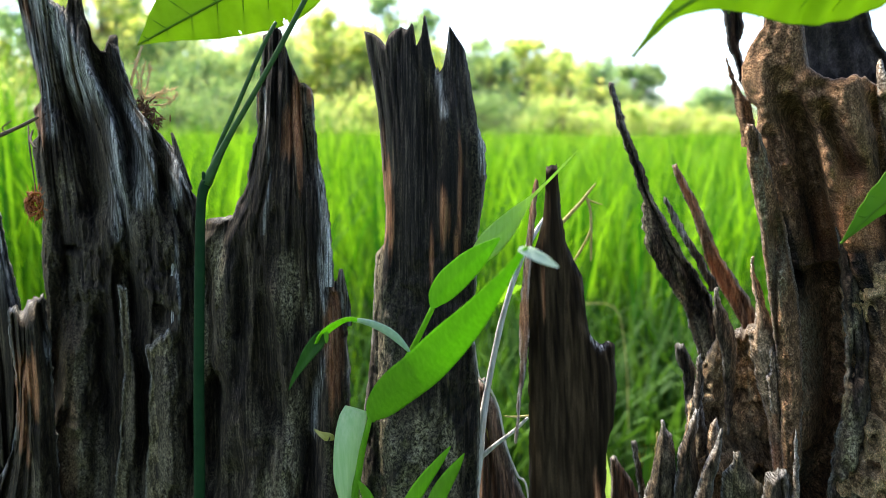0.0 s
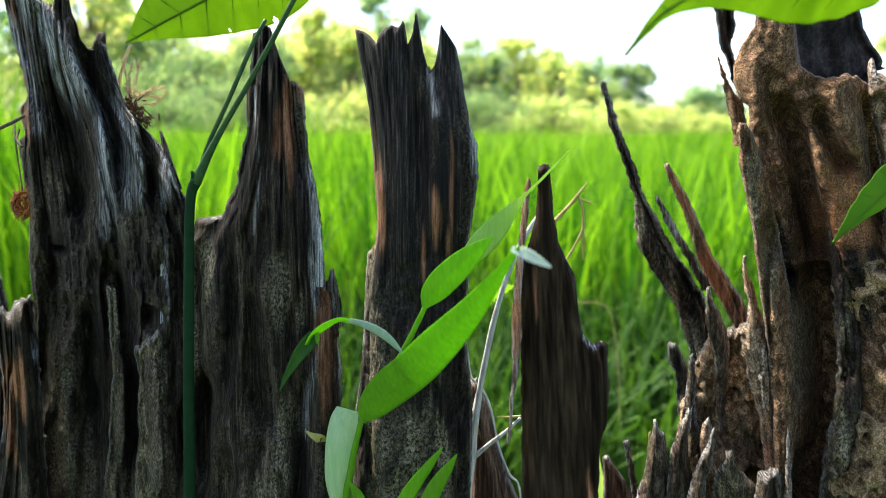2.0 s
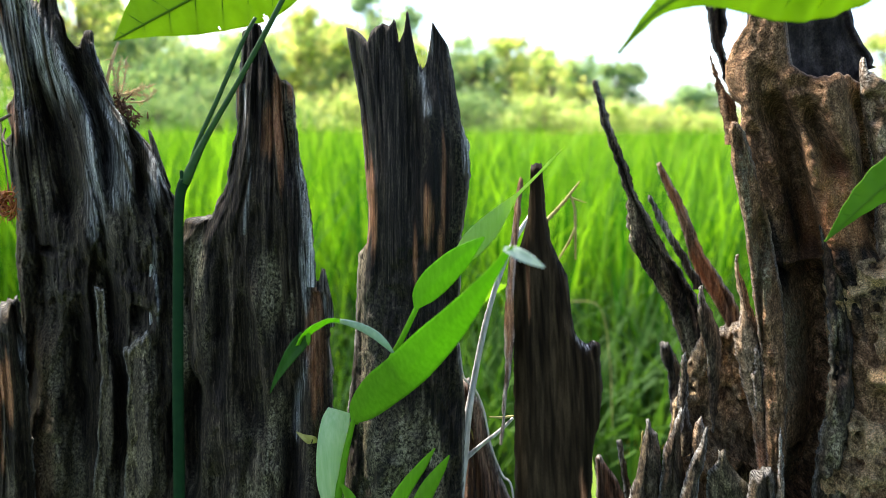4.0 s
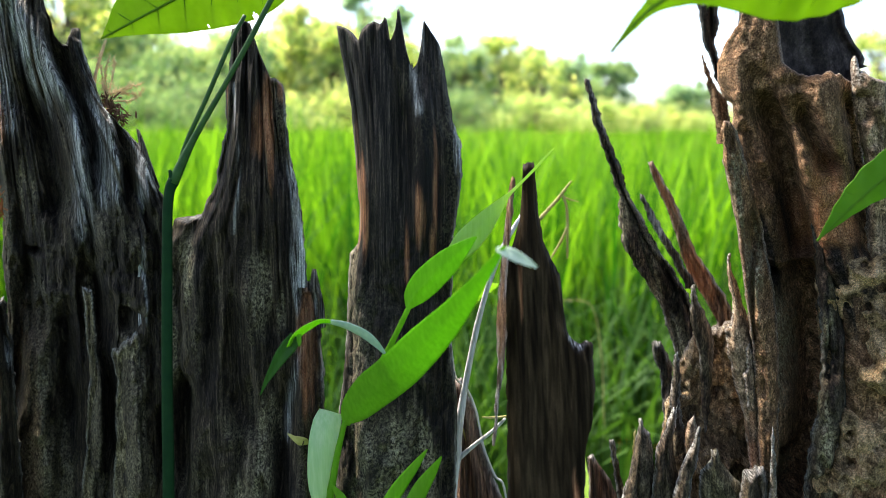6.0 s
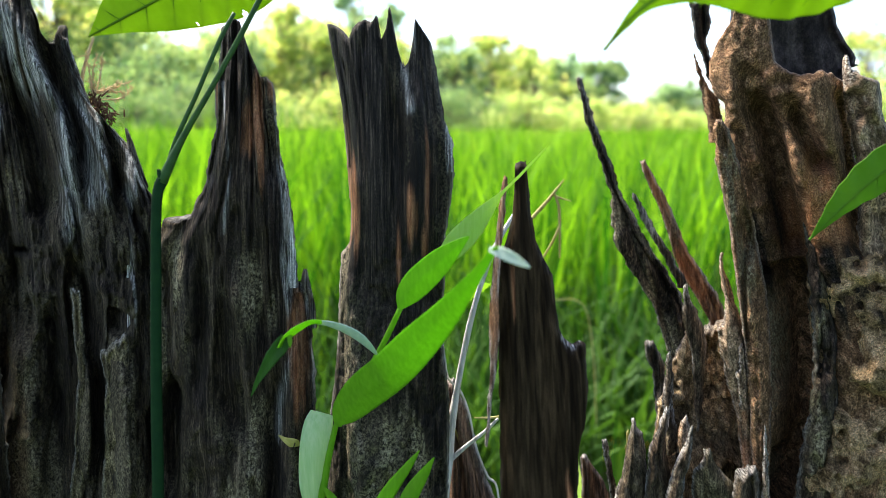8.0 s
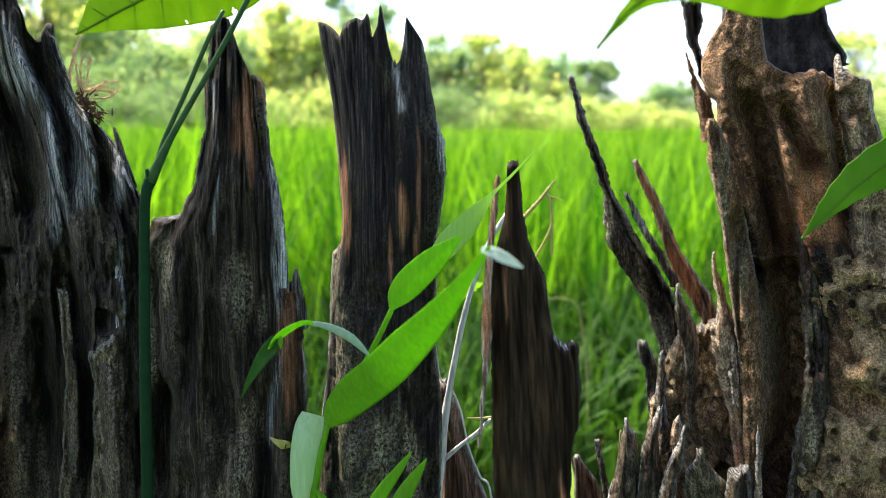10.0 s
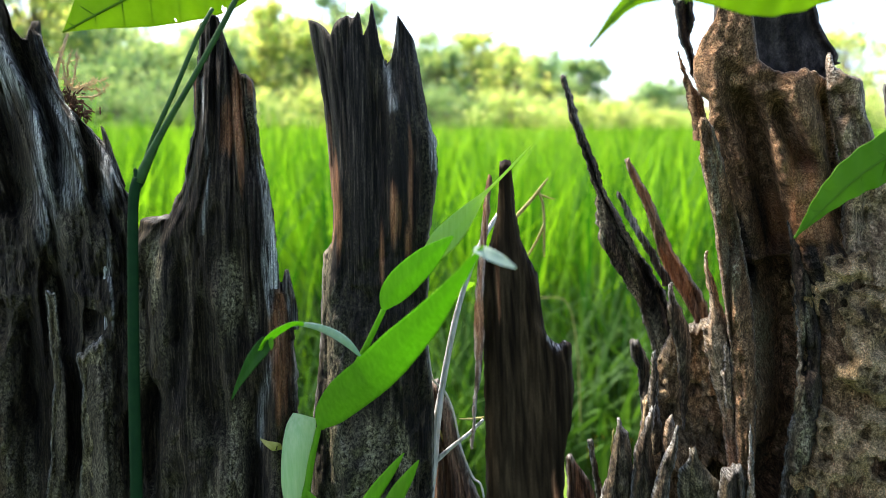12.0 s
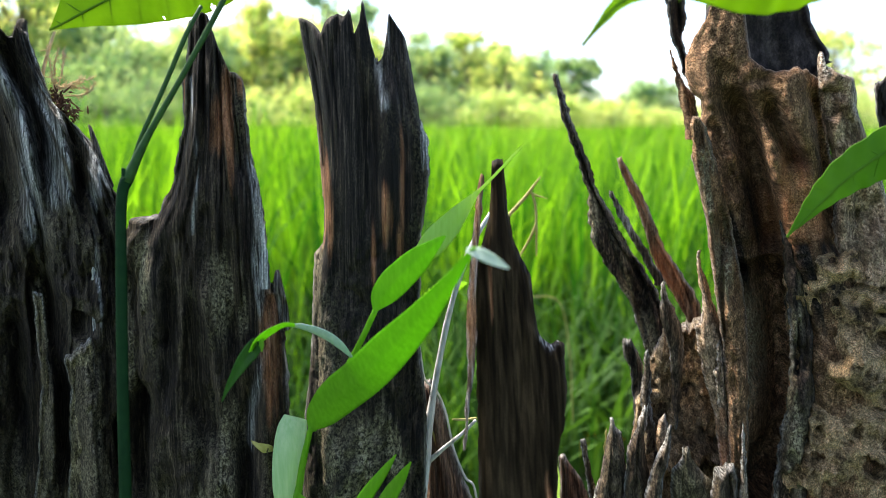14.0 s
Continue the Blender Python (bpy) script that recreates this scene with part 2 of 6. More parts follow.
TWIG_BROWN = plain("brown_twig", (0.035, 0.022, 0.014), (0.15, 0.10, 0.065), 500, 0.85, (1, 1, 1), 0.0004)
YELLOW_LEAF = leafy("yellow_leaf", (0.45, 0.30, 0.02), (0.62, 0.45, 0.05), 0.4, 0.3, 120)
MOSS_MAT = plain("matted_moss", (0.06, 0.025, 0.012), (0.22, 0.10, 0.045), 500, 0.9, (1, 1, 1), 0.0003)
MOSS = plain("dry_moss", (0.44, 0.30, 0.14), (0.80, 0.60, 0.33), 400, 0.9, (1, 1, 1), 0.0003)
RUST = plain("curled_dead_leaf", (0.16, 0.035, 0.01), (0.48, 0.14, 0.02), 260, 0.7, (1, 1, 1), 0.0006)


# ---- mesh tools ----
def smooth_all(me):
    me.polygons.foreach_set("use_smooth", [True] * len(me.polygons))


def mesh_object(name, verts, faces, mat, parent=None, label="", smooth=True):
    me = bpy.data.meshes.new(name)
    me.from_pydata(verts.tolist() if isinstance(verts, np.ndarray) else verts, [], faces.tolist() if isinstance(faces, np.ndarray) else faces)
    me.materials.append(mat)
    if smooth:
        smooth_all(me)
    me.update()
    ob = new(name, me)
    ob.parent = parent
    return tagged(ob, label)


def empty(name, place, label, category, group="", kind=""):
    e = new(name)
    e.location = place
    e.empty_display_size = 0.02
    bpy.context.view_layer.update()
    return tagged(e, label, category, group, kind)


def under(ob, parent):
    """Hang ob under parent and leave it where it stands."""
    ob.parent = parent
    ob.matrix_parent_inverse = Matrix.Translation(parent.location).inverted() if parent.parent is None else Matrix()
    return ob


TABLE = np.random.RandomState(11).rand(256, 256)


def vn(u, v, s=0):
    """Smooth noise from 0 to 1 in two directions."""
    u, v = np.asarray(u) + 17.3 * s, np.asarray(v) + 41.7 * s
    i, j = np.floor(u).astype(int), np.floor(v).astype(int)
    a, b = u - i, v - j
    a, b = a * a * (3 - 2 * a), b * b * (3 - 2 * b)
    t = lambda p, q: TABLE[p & 255, q & 255]
    return (t(i, j) * (1 - a) + t(i + 1, j) * a) * (1 - b) + (t(i, j + 1) * (1 - a) + t(i + 1, j + 1) * a) * b


def ridged(u, v, s=0):
    return 1 - np.abs(2 * vn(u, v, s) - 1)


def billow(u, v, s=0):
    return np.abs(2 * vn(u, v, s) - 1)


def near_line(x, z, pts):
    """Distance to a line of points, and how far along it (0 to 1)."""
    best, along = np.full(x.shape, 9.0), np.zeros(x.shape)
    for k in range(len(pts) - 1):
        (ax, az), (bx, bz) = pts[k][:2], pts[k + 1][:2]
        dx, dz = bx - ax, bz - az
        t = np.clip(((x - ax) * dx + (z - az) * dz) / (dx * dx + dz * dz + 1e-12), 0, 1)
        d = np.hypot(x - ax - t * dx, z - az - t * dz)
        along = np.where(d < best, (k + t) / (len(pts) - 1), along)
        best = np.minimum(best, d)
    return best, along


def shard(name, mat, yc, lean, left, right, thick=0.011, teeth=(), notches=(), ribs=(), fresh=(), silver=(), char_shade=(), crust=(), streaks=(), worn_rim_light=0.55, seed=1, turn=0.0, rough=1.0, rot=0.0, step=0.00052, ragged=0.0007, label="", curve=0.0, pad=0.004, decay=None, cracks=1.0, top_line=(), sculpt=None):
    """A shard of the stump's broken wall: a slab of split wood between a left and a right edge (x, z), with fibres that run along it.
    teeth: (x at base, z at base, x at tip, z at tip, half width); notches the same, cut downwards; ribs: (line, width, height);
    fresh and silver: patches (x, z, half width, half height); decay: (height where it starts, height where it is full, amount);
    top_line: the broken upper edge as points (x, z); sculpt: relief of its own, a function of x and z."""
    L, R = sorted((p[1], p[0]) for p in left), sorted((p[1], p[0]) for p in right)
    lz, lx = np.array(L).T
    rz, rx = np.array(R).T
    top = max(lz[-1], rz[-1], *[t[3] for t in teeth], -9) if teeth else max(lz[-1], rz[-1])
    bottom = min(lz[0], rz[0]) - (0.04 if min(lz[0], rz[0]) < 0.36 else 0.0)
    if len(top_line):
        top = max(z for _, z in top_line)
        lz, rz = np.append(lz, top + 0.01), np.append(rz, top + 0.01)
        lx, rx = np.append(lx, min(x for x, _ in top_line) - 0.001), np.append(rx, max(x for x, _ in top_line) + 0.001)
    zs = np.arange(bottom, top + 0.003, step * 1.6)
    xl = np.interp(zs, lz, lx)[:, None] + ragged * 0.5 * (vn(zs * 110, zs * 0, seed) - 0.5)[:, None] + ragged * 1.3 * (vn(zs * 430, zs * 0, seed + 3) ** 2 - 0.3)[:, None] + ragged * 1.2 * (vn(zs * 900, zs * 0, seed + 5) - 0.5)[:, None]
    xr = np.interp(zs, rz, rx)[:, None] + ragged * 0.5 * (vn(zs * 100, zs * 0 + 5, seed) - 0.5)[:, None] + ragged * 1.3 * (vn(zs * 410, zs * 0 + 5, seed + 3) ** 2 - 0.3)[:, None] + ragged * 1.2 * (vn(zs * 900, zs * 0 + 5, seed + 5) - 0.5)[:, None]
    # the mesh lines run along the shard, between its calmed edges
    k2 = max(2, int(0.006 / (step * 1.6)))
    calm = lambda a: np.convolve(np.pad(a[:, 0], k2, mode="edge"), np.ones(2 * k2 + 1) / (2 * k2 + 1), "valid")[:, None]
    cl, cr = calm(xl), calm(xr)
    u = np.linspace(0, 1, int(((cr - cl).max() + 2 * pad) / step) + 2)[None, :]
    X, Z = cl - pad + u * (cr - cl + 2 * pad), np.repeat(zs[:, None], u.size, 1)
    field = np.minimum(X - xl, xr - X)
    topl, topr = lz[-1], rz[-1]
    edge = topl + (topr - topl) * np.clip((X - lx[-1]) / (rx[-1] - lx[-1] + 1e-9), 0, 1)
    if len(top_line):
        edge = np.interp(X, *np.array(top_line).T) + 0.0009 * (vn(X * 900, Z * 0, seed + 6) - 0.5)
    else:
        edge = edge + 0.0045 * ragged / 0.0007 * (vn(X * 330, Z * 0, seed + 7) - 0.5) + 0.002 * (vn(X * 1100, Z * 0, seed + 8) - 0.5)
    field = np.minimum(field, (edge - Z) * 0.8)
    for bx, bz, tx, tz, hw in teeth:
        t = np.clip((Z - bz) / (tz - bz), -0.6, 1.0)
        w = hw * (1 - np.clip(t, 0, 1)) ** 0.8 + 0.0006
        f = np.minimum(w - np.abs(X - bx - (tx - bx) * t + ragged * (vn(Z * 200, Z * 0, seed + 9) - 0.5)), (tz - Z) * 0.8)
        field = np.maximum(field, np.where(t > -0.55, f, -1))
    for bx, bz, tx, tz, hw in notches:
        t = np.clip((Z - bz) / (tz - bz), 0, 1.6)
        w = hw * t ** 0.8
        f = np.abs(X - bx - (tx - bx) * t) - w
        field = np.where(Z > bz, np.minimum(field, f), np.minimum(field, np.maximum(f, bz - Z)))
    fz, fu = np.gradient(field)
    xz, xu = np.gradient(X)
    gx = fu / np.maximum(xu, 1e-6)
    gz = (fz - gx * xz) / (step * 1.6)
    g2 = np.maximum(gx * gx + gz * gz, 0.25)
    inside = field > 0
    shift = np.where(inside, 0, field / g2)
    shift = np.clip(shift, -step * 4.5, 0)
    PX, PZ = X - shift * gx, Z - shift * gz
    d = np.maximum(field, 0)
    # the fibres follow the run of both edges
    k = max(3, int(0.03 / (step * 1.6)))
    smooth = lambda a: np.convolve(np.pad(a[:, 0], k, mode="edge"), np.ones(2 * k + 1) / (2 * k + 1), "valid")[:, None]
    sl, sr = smooth(xl), smooth(xr)
    inner = np.maximum(np.minimum(X - cl, cr - X), 0)
    ease = np.maximum(inner, 0.5 * d)
    body = np.sqrt(np.clip(1 - (1 - np.clip(ease / (thick * 0.9), 0, 1)) ** 2, 0, 1)) * thick * np.sqrt(np.clip(d / 0.0010, 0, 1))
    wide = float(np.mean(sr - sl))
    G = (X - sl) / np.maximum(sr - sl, 0.004) * wide + 0.004 * (vn(X * 30, Z * 12, seed + 20) - 0.5)
    U = X + np.where(X < (sl + sr) / 2, body, 2 * thick - body)
    G = G + np.where(X < (sl + sr) / 2, body, 2 * thick - body) * 0.6
    relief = 0.011 * (billow(G * 62, Z * 5, seed) ** 0.7 - 0.5) + 0.006 * (billow(G * 170, Z * 8, seed + 1) ** 0.7 - 0.5)
    relief += 0.0030 * (ridged(G * 430, Z * 12, seed + 2) - 0.5) + 0.0016 * (vn(G * 900, Z * 22, seed + 4) - 0.5)
    for scale, deep, sd in ((60, 0.016, 50), (140, 0.008, 51)):
        line = np.abs(vn(G * scale, Z * scale * 0.10, seed + sd) - 0.5)
        relief -= cracks * deep * np.exp(-(line / 0.035) ** 2) * np.clip(vn(G * 40, Z * 22, seed + sd + 5) * 3 - 0.8, 0, 1)
    relief *= rough
    gone = np.zeros(X.shape)
    if decay:
        # rotten foot: crumbling columns and hollows in place of the straight fibres
        z1, z0, amount = decay
        gone = np.clip((z1 - Z + 0.03 * (vn(G * 70, Z * 14, seed + 70) - 0.5)) / (z1 - z0), 0, 1)
        gone = gone * gone * (3 - 2 * gone) * amount
        W = G + 0.006 * (vn(G * 90, Z * 60, seed + 71) - 0.5)
        V = Z + 0.008 * (vn(G * 60, Z * 40, seed + 72) - 0.5)
        soft = 0.013 * (billow(W * 58, V * 9, seed + 73) ** 0.6 - 0.55) + 0.006 * (billow(W * 120, V * 42, seed + 74) ** 0.7 - 0.5)
        soft += 0.0034 * (vn(W * 330, V * 230, seed + 75) - 0.5) + 0.0022 * (vn(U * 720, V * 560, seed + 76) - 0.5) + 0.0012 * (vn(U * 1200, V * 1000, seed + 77) - 0.5)
        soft -= 0.014 * np.clip((vn(W * 85, V * 22, seed + 78) - 0.62) / 0.14, 0, 1)
        relief = relief * (1 - 0.85 * gone) + soft * gone
    if rot:
        lump = vn(U * 120, Z * 85, seed + 5) * 0.6 + vn(U * 330, Z * 260, seed + 6) * 0.4
        relief += rot * 0.006 * (lump - 0.5)
        hole = np.clip((vn(U * 95, Z * 60, seed + 12) - 0.70) / 0.1, 0, 1)
        relief -= rot * 0.006 * hole
        relief += rot * 0.0022 * (vn(U * 700, Z * 600, seed + 13) - 0.5) + rot * 0.0035 * (ridged(U * 210, Z * 150, seed + 14) - 0.5)
        pit = np.clip((vn(U * 300, Z * 240, seed + 16) - 0.68) / 0.12, 0, 1)
        relief -= rot * 0.0028 * pit
    for line, width, height in ribs:
        q, t = near_line(X, Z, line)
        q = q * (1 + 0.5 * (vn(Z * 120, X * 60, seed + 15) - 0.5))
        relief += height * np.exp(-(q / width) ** 2) * np.clip(0.15 + t * 3.5, 0, 1) * np.clip(0.15 + (1 - t) * 3.5, 0, 1)
    if sculpt:
        relief += sculpt(X, Z)
    relief *= np.clip(d / 0.0025, 0, 1)
    plane = yc + lean * (Z - 0.45) + turn * (X - 0.14) + curve * ((X - (sl + sr) / 2) / np.maximum((sr - sl) / 2, 0.004)) ** 2
    front, back = plane - body - relief, plane + body * 0.8 + 0.4 * relief
    back = np.maximum(back, front + 0.0012 * np.clip(d / 0.002, 0, 1))
    near_in = inside.copy()
    near_in[1:] |= inside[:-1]
    near_in[:-1] |= inside[1:]
    grown = near_in.copy()
    grown[:, 1:] |= near_in[:, :-1]
    grown[:, :-1] |= near_in[:, 1:]
    cell = grown[:-1, :-1] & grown[1:, :-1] & grown[:-1, 1:] & grown[1:, 1:]
    cell &= inside[:-1, :-1] | inside[1:, :-1] | inside[:-1, 1:] | inside[1:, 1:]
    n = X.size
    ids = np.arange(n).reshape(X.shape)
    bid = np.where(inside, ids + n, ids)
    q = lambda a: np.stack([a[:-1, :-1][cell], a[:-1, 1:][cell], a[1:, 1:][cell], a[1:, :-1][cell]], 1)
    faces = np.concatenate([q(ids), q(bid)[:, ::-1]])
    # the wall curves round its open side: each shard bulges towards the hollow's middle
    splay = -float(np.mean(sl + sr)) / 2 / 0.26
    front = np.where(inside, front, plane)
    verts = np.concatenate([np.stack([PX + splay * (plane - front), front, PZ], -1).reshape(-1, 3), np.stack([PX + splay * (plane - back), back, PZ], -1).reshape(-1, 3)])
    used = np.unique(faces)
    remap = np.zeros(2 * n, int)
    remap[used] = np.arange(len(used))
    ob = mesh_object(name, verts[used], remap[faces], mat, None, label)
    for key, spots in (("fresh", fresh), ("silver", silver), ("char_shade", char_shade), ("crust", crust)):
        val = np.zeros(X.shape)
        for sx, sz, hw, hh in spots:
            r = np.hypot((X - sx) / hw, (Z - sz) / hh) + 1.1 * (vn(G * 260, Z * 30, seed + 30) - 0.5) + 0.5 * (vn(G * 900, Z * 90, seed + 31) - 0.5)
            streak = 0.5 + 0.5 * np.clip(vn(G * 620, Z * 22, seed + 33) * 3 - 1, 0, 1)
            val = np.maximum(val, np.clip((1.1 - r) / 0.5, 0, 1) * streak)
        if key == "crust" and decay:
            val = np.maximum(val, gone * np.clip(vn(W * 130, V * 60, seed + 79) * 2.6 - 1.0, 0, 0.45) * np.clip(relief / 0.004 + 0.6, 0, 1))
        if key == "char_shade" and decay:
            val = np.maximum(val, gone * np.clip(vn(W * 55, V * 16, seed + 80) * 2.6 - 0.8, 0, 0.4))
        if key == "silver":
            for line, width in streaks:
                q, _ = near_line(X, Z, line)
                val = np.maximum(val, np.exp(-(q / width) ** 2) * np.clip(vn(G * 520, Z * 18, seed + 34) * 2.4 - 0.35, 0, 1))
            # thin pale outline: edge wear, with rim light put into the colour
            val = np.maximum(val, worn_rim_light * np.clip(1 - d / 0.0011, 0, 1) * np.clip(vn(X * 160, Z * 130, seed + 35) * 2.6 - 0.6, 0, 1))
        att = ob.data.attributes.new(key, "FLOAT", "POINT")
        att.data.foreach_set("value", np.tile(val.ravel(), 2)[used].astype(np.float32))
    return ob


def lumpy(x, z):
    """Crumbling clay: rounded lumps with cracks and pits between them."""
    r = 0.0050 * (vn(x * 140, z * 170, 86) - 0.5) + 0.0030 * (vn(x * 380, z * 420, 87) - 0.5)
    return r - 0.0050 * np.clip((vn(x * 210, z * 260, 88) - 0.62) / 0.08, 0, 1)


def groove(x, z, line, width, depth, ends=0.2):
    """A trough along a line, wide at its mouth and round at its ends (a negative depth gives a rib)."""
    q, t = near_line(x, z, line)
    q = q * (1 + 0.12 * (vn(z * 75, x * 75, 91) - 0.5)) + 0.0005 * (vn(x * 500, z * 500, 90) - 0.5)
    return -depth * np.exp(-(q / width) ** 2 * (0.6 + 0.4 * q / width)) * np.clip(t / ends, 0.25, 1) * np.clip((1 - t) / ends, 0.25, 1)


def drop(x, z, line, height, reach):
    """A sheet that ends in a sharp lip along a line: raised on its right, fading over its reach."""
    best, side = np.full(x.shape, 9.0), np.zeros(x.shape)
    for (ax, az), (bx, bz) in zip(line[:-1], line[1:]):
        dx, dz = bx - ax, bz - az
        t = np.clip(((x - ax) * dx + (z - az) * dz) / (dx * dx + dz * dz), 0, 1)
        q = np.hypot(x - ax - t * dx, z - az - t * dz)
        s = np.sign((x - ax) * -dz + (z - az) * dx)
        side, best = np.where(q < best, s, side), np.minimum(best, q)
    best = best * side + 0.0012 * (vn(x * 420, z * 420, 92) - 0.5)
    return height * np.clip(best / 0.0020 + 0.5, 0, 1) * np.exp(-np.maximum(best, 0) / reach)


def bowl(x, z, cx, cz, rx, rz, depth):
    return -depth * np.clip(1.15 - np.hypot((x - cx) / rx, (z - cz) / rz) ** 2, 0, 1) ** 0.7


def tube(pts, sides=8, closed_tip=True, seed=0, wobble=0.0):
    """Verts and faces of a tapered round stalk along (x, y, z, radius), smoothed between the points."""
    p = np.array(pts, float)
    t = np.linspace(0, len(p) - 1, (len(p) - 1) * 6 + 1)
    i = np.clip(t.astype(int), 0, len(p) - 2)
    f = (t - i)[:, None]
    pm, pn = p[np.maximum(i - 1, 0)], p[np.minimum(i + 2, len(p) - 1)]
    a, b = p[i], p[i + 1]
    q = 0.5 * (2 * a + (b - pm) * f + (2 * pm - 5 * a + 4 * b - pn) * f * f + (3 * a - pm - 3 * b + pn) * f ** 3)
    rad = np.maximum(q[:, 3], 0.0001)
    if wobble:
        rad = rad * (1 + wobble * (vn(t * 1.7, t * 0, seed) - 0.5))
    c = q[:, :3]
    d = np.gradient(c, axis=0)
    d /= np.linalg.norm(d, axis=1)[:, None] + 1e-12
    ref = np.array([0.0, 1.0, 0.0]) if abs(d[:, 1]).mean() < 0.8 else np.array([1.0, 0.0, 0.0])
    s = np.cross(d, ref)
    s /= np.linalg.norm(s, axis=1)[:, None] + 1e-12
    w = np.cross(s, d)
    ang = np.linspace(0, 2 * math.pi, sides, endpoint=False)
    v = c[:, None] + rad[:, None, None] * (np.cos(ang)[None, :, None] * s[:, None] + np.sin(ang)[None, :, None] * w[:, None])
    m = len(c)
    fs = []
    for k in range(m - 1):
        for j in range(sides):
            j2 = (j + 1) % sides
            fs.append([k * sides + j, k * sides + j2, (k + 1) * sides + j2, (k + 1) * sides + j])
    fs += [list(range(sides))[::-1], [(m - 1) * sides + j for j in range(sides)]]
    return v.reshape(-1, 3), fs


def stalk(name, pts, mat, parent=None, label="", sides=8, wobble=0.0, seed=0):
    v, f = tube(pts, sides, True, seed, wobble)
    return mesh_object(name, v.tolist(), f, mat, parent, label)


def join(parts):
    vs, fs, n = [], [], 0
    for v, f in parts:
        vs += [tuple(p) for p in v]
        fs += [[i + n for i in q] for q in f]
        n += len(v)
    return vs, fs


def spline(pts, steps):
    p = np.array(pts, float)
    t = np.linspace(0, len(p) - 1, steps)
    i = np.clip(t.astype(int), 0, len(p) - 2)
    f = (t - i)[:, None]
    pm, pn = p[np.maximum(i - 1, 0)], p[np.minimum(i + 2, len(p) - 1)]
    a, b = p[i], p[i + 1]
    return 0.5 * (2 * a + (b - pm) * f + (2 * pm - 5 * a + 4 * b - pn) * f * f + (3 * a - pm - 3 * b + pn) * f ** 3)


def blade(rows, side, fold=0.25, thick=0.00012, steps=40, across=9, wave=0.0, veins=0.0, holes=()):
    """A leaf blade along rows of (x, y, z, half width on one side, half width on the other); side: the direction across it.
    Closed, with a folded midrib."""
    q = spline(rows, steps)
    c, wa, wb = q[:, :3], np.maximum(q[:, 3], 0.00008), np.maximum(q[:, 4], 0.00008)
    d = np.gradient(c, axis=0)
    d /= np.linalg.norm(d, axis=1)[:, None] + 1e-12
    s = np.array(side, float)
    if s.ndim == 2:
        s = spline(side, steps)
    s = np.broadcast_to(s, c.shape) - (np.broadcast_to(s, c.shape) * d).sum(1)[:, None] * d
    s /= np.linalg.norm(s, axis=1)[:, None]
    nrm = np.cross(d, s)
    us = np.linspace(-1, 1, across)
    rows_v = []
    for k in range(steps):
        for u in us:
            w = wa[k] if u < 0 else wb[k]
            lift = fold * abs(u) * w + veins * math.cos(u * 18) * (1 - abs(u)) + wave * math.sin(k * 0.55 + u * 2) * abs(u) * w
            rows_v.append(c[k] + s[k] * u * w + nrm[k] * lift)
    top = np.array(rows_v)
    bot = top - np.repeat(nrm, across, axis=0) * thick
    n = steps * across
    fs = []
    for k in range(steps - 1):
        for j in range(across - 1):
            mid = (k / steps, us[j])
            if any((mid[0] - hk) ** 2 / hs ** 2 + (mid[1] - hu) ** 2 / (hs * 5) ** 2 < 1 for hk, hu, hs in holes):
                continue
            a = k * across + j
            fs.append([a, a + 1, a + across + 1, a + across])
            fs.append([n + a, n + a + across, n + a + across + 1, n + a + 1])
    for k in range(steps - 1):
        for j in (0, across - 1):
            a = k * across + j
            e = [a, a + across, n + a + across, n + a]
            fs.append(e if j == 0 else e[::-1])
    return np.concatenate([top, bot]), fs


def blade_object(name, rows, side, mat, parent=None, label="", **kw):
    v, f = blade(rows, side, **kw)
    return mesh_object(name, v.tolist(), f, mat, parent, label)


# ---- ground and field ----
def make_ground():
    xs = np.sinh(np.linspace(-4.6, 4.6, 90)) / np.sinh(4.6) * 400
    ys = np.sinh(np.linspace(-4.6, 4.6, 90)) / np.sinh(4.6) * 400
    X, Y = np.meshgrid(xs, ys)
    Z = 0.03 * (vn(X * 1.3, Y * 1.3, 3) - 0.5) + 0.012 * (vn(X * 6, Y * 6, 4) - 0.5)
    v = np.stack([X, Y, Z], -1).reshape(-1, 3)
    i = np.arange(90 * 90).reshape(90, 90)
    f = np.stack([i[:-1, :-1], i[:-1, 1:], i[1:, 1:], i[1:, :-1]], -1).reshape(-1, 4)
    ob = mesh_object("ground", v, f, EARTH)
    return tagged(ob, "damp green earth of a grass field", "ground", kind="structure")


make_ground()


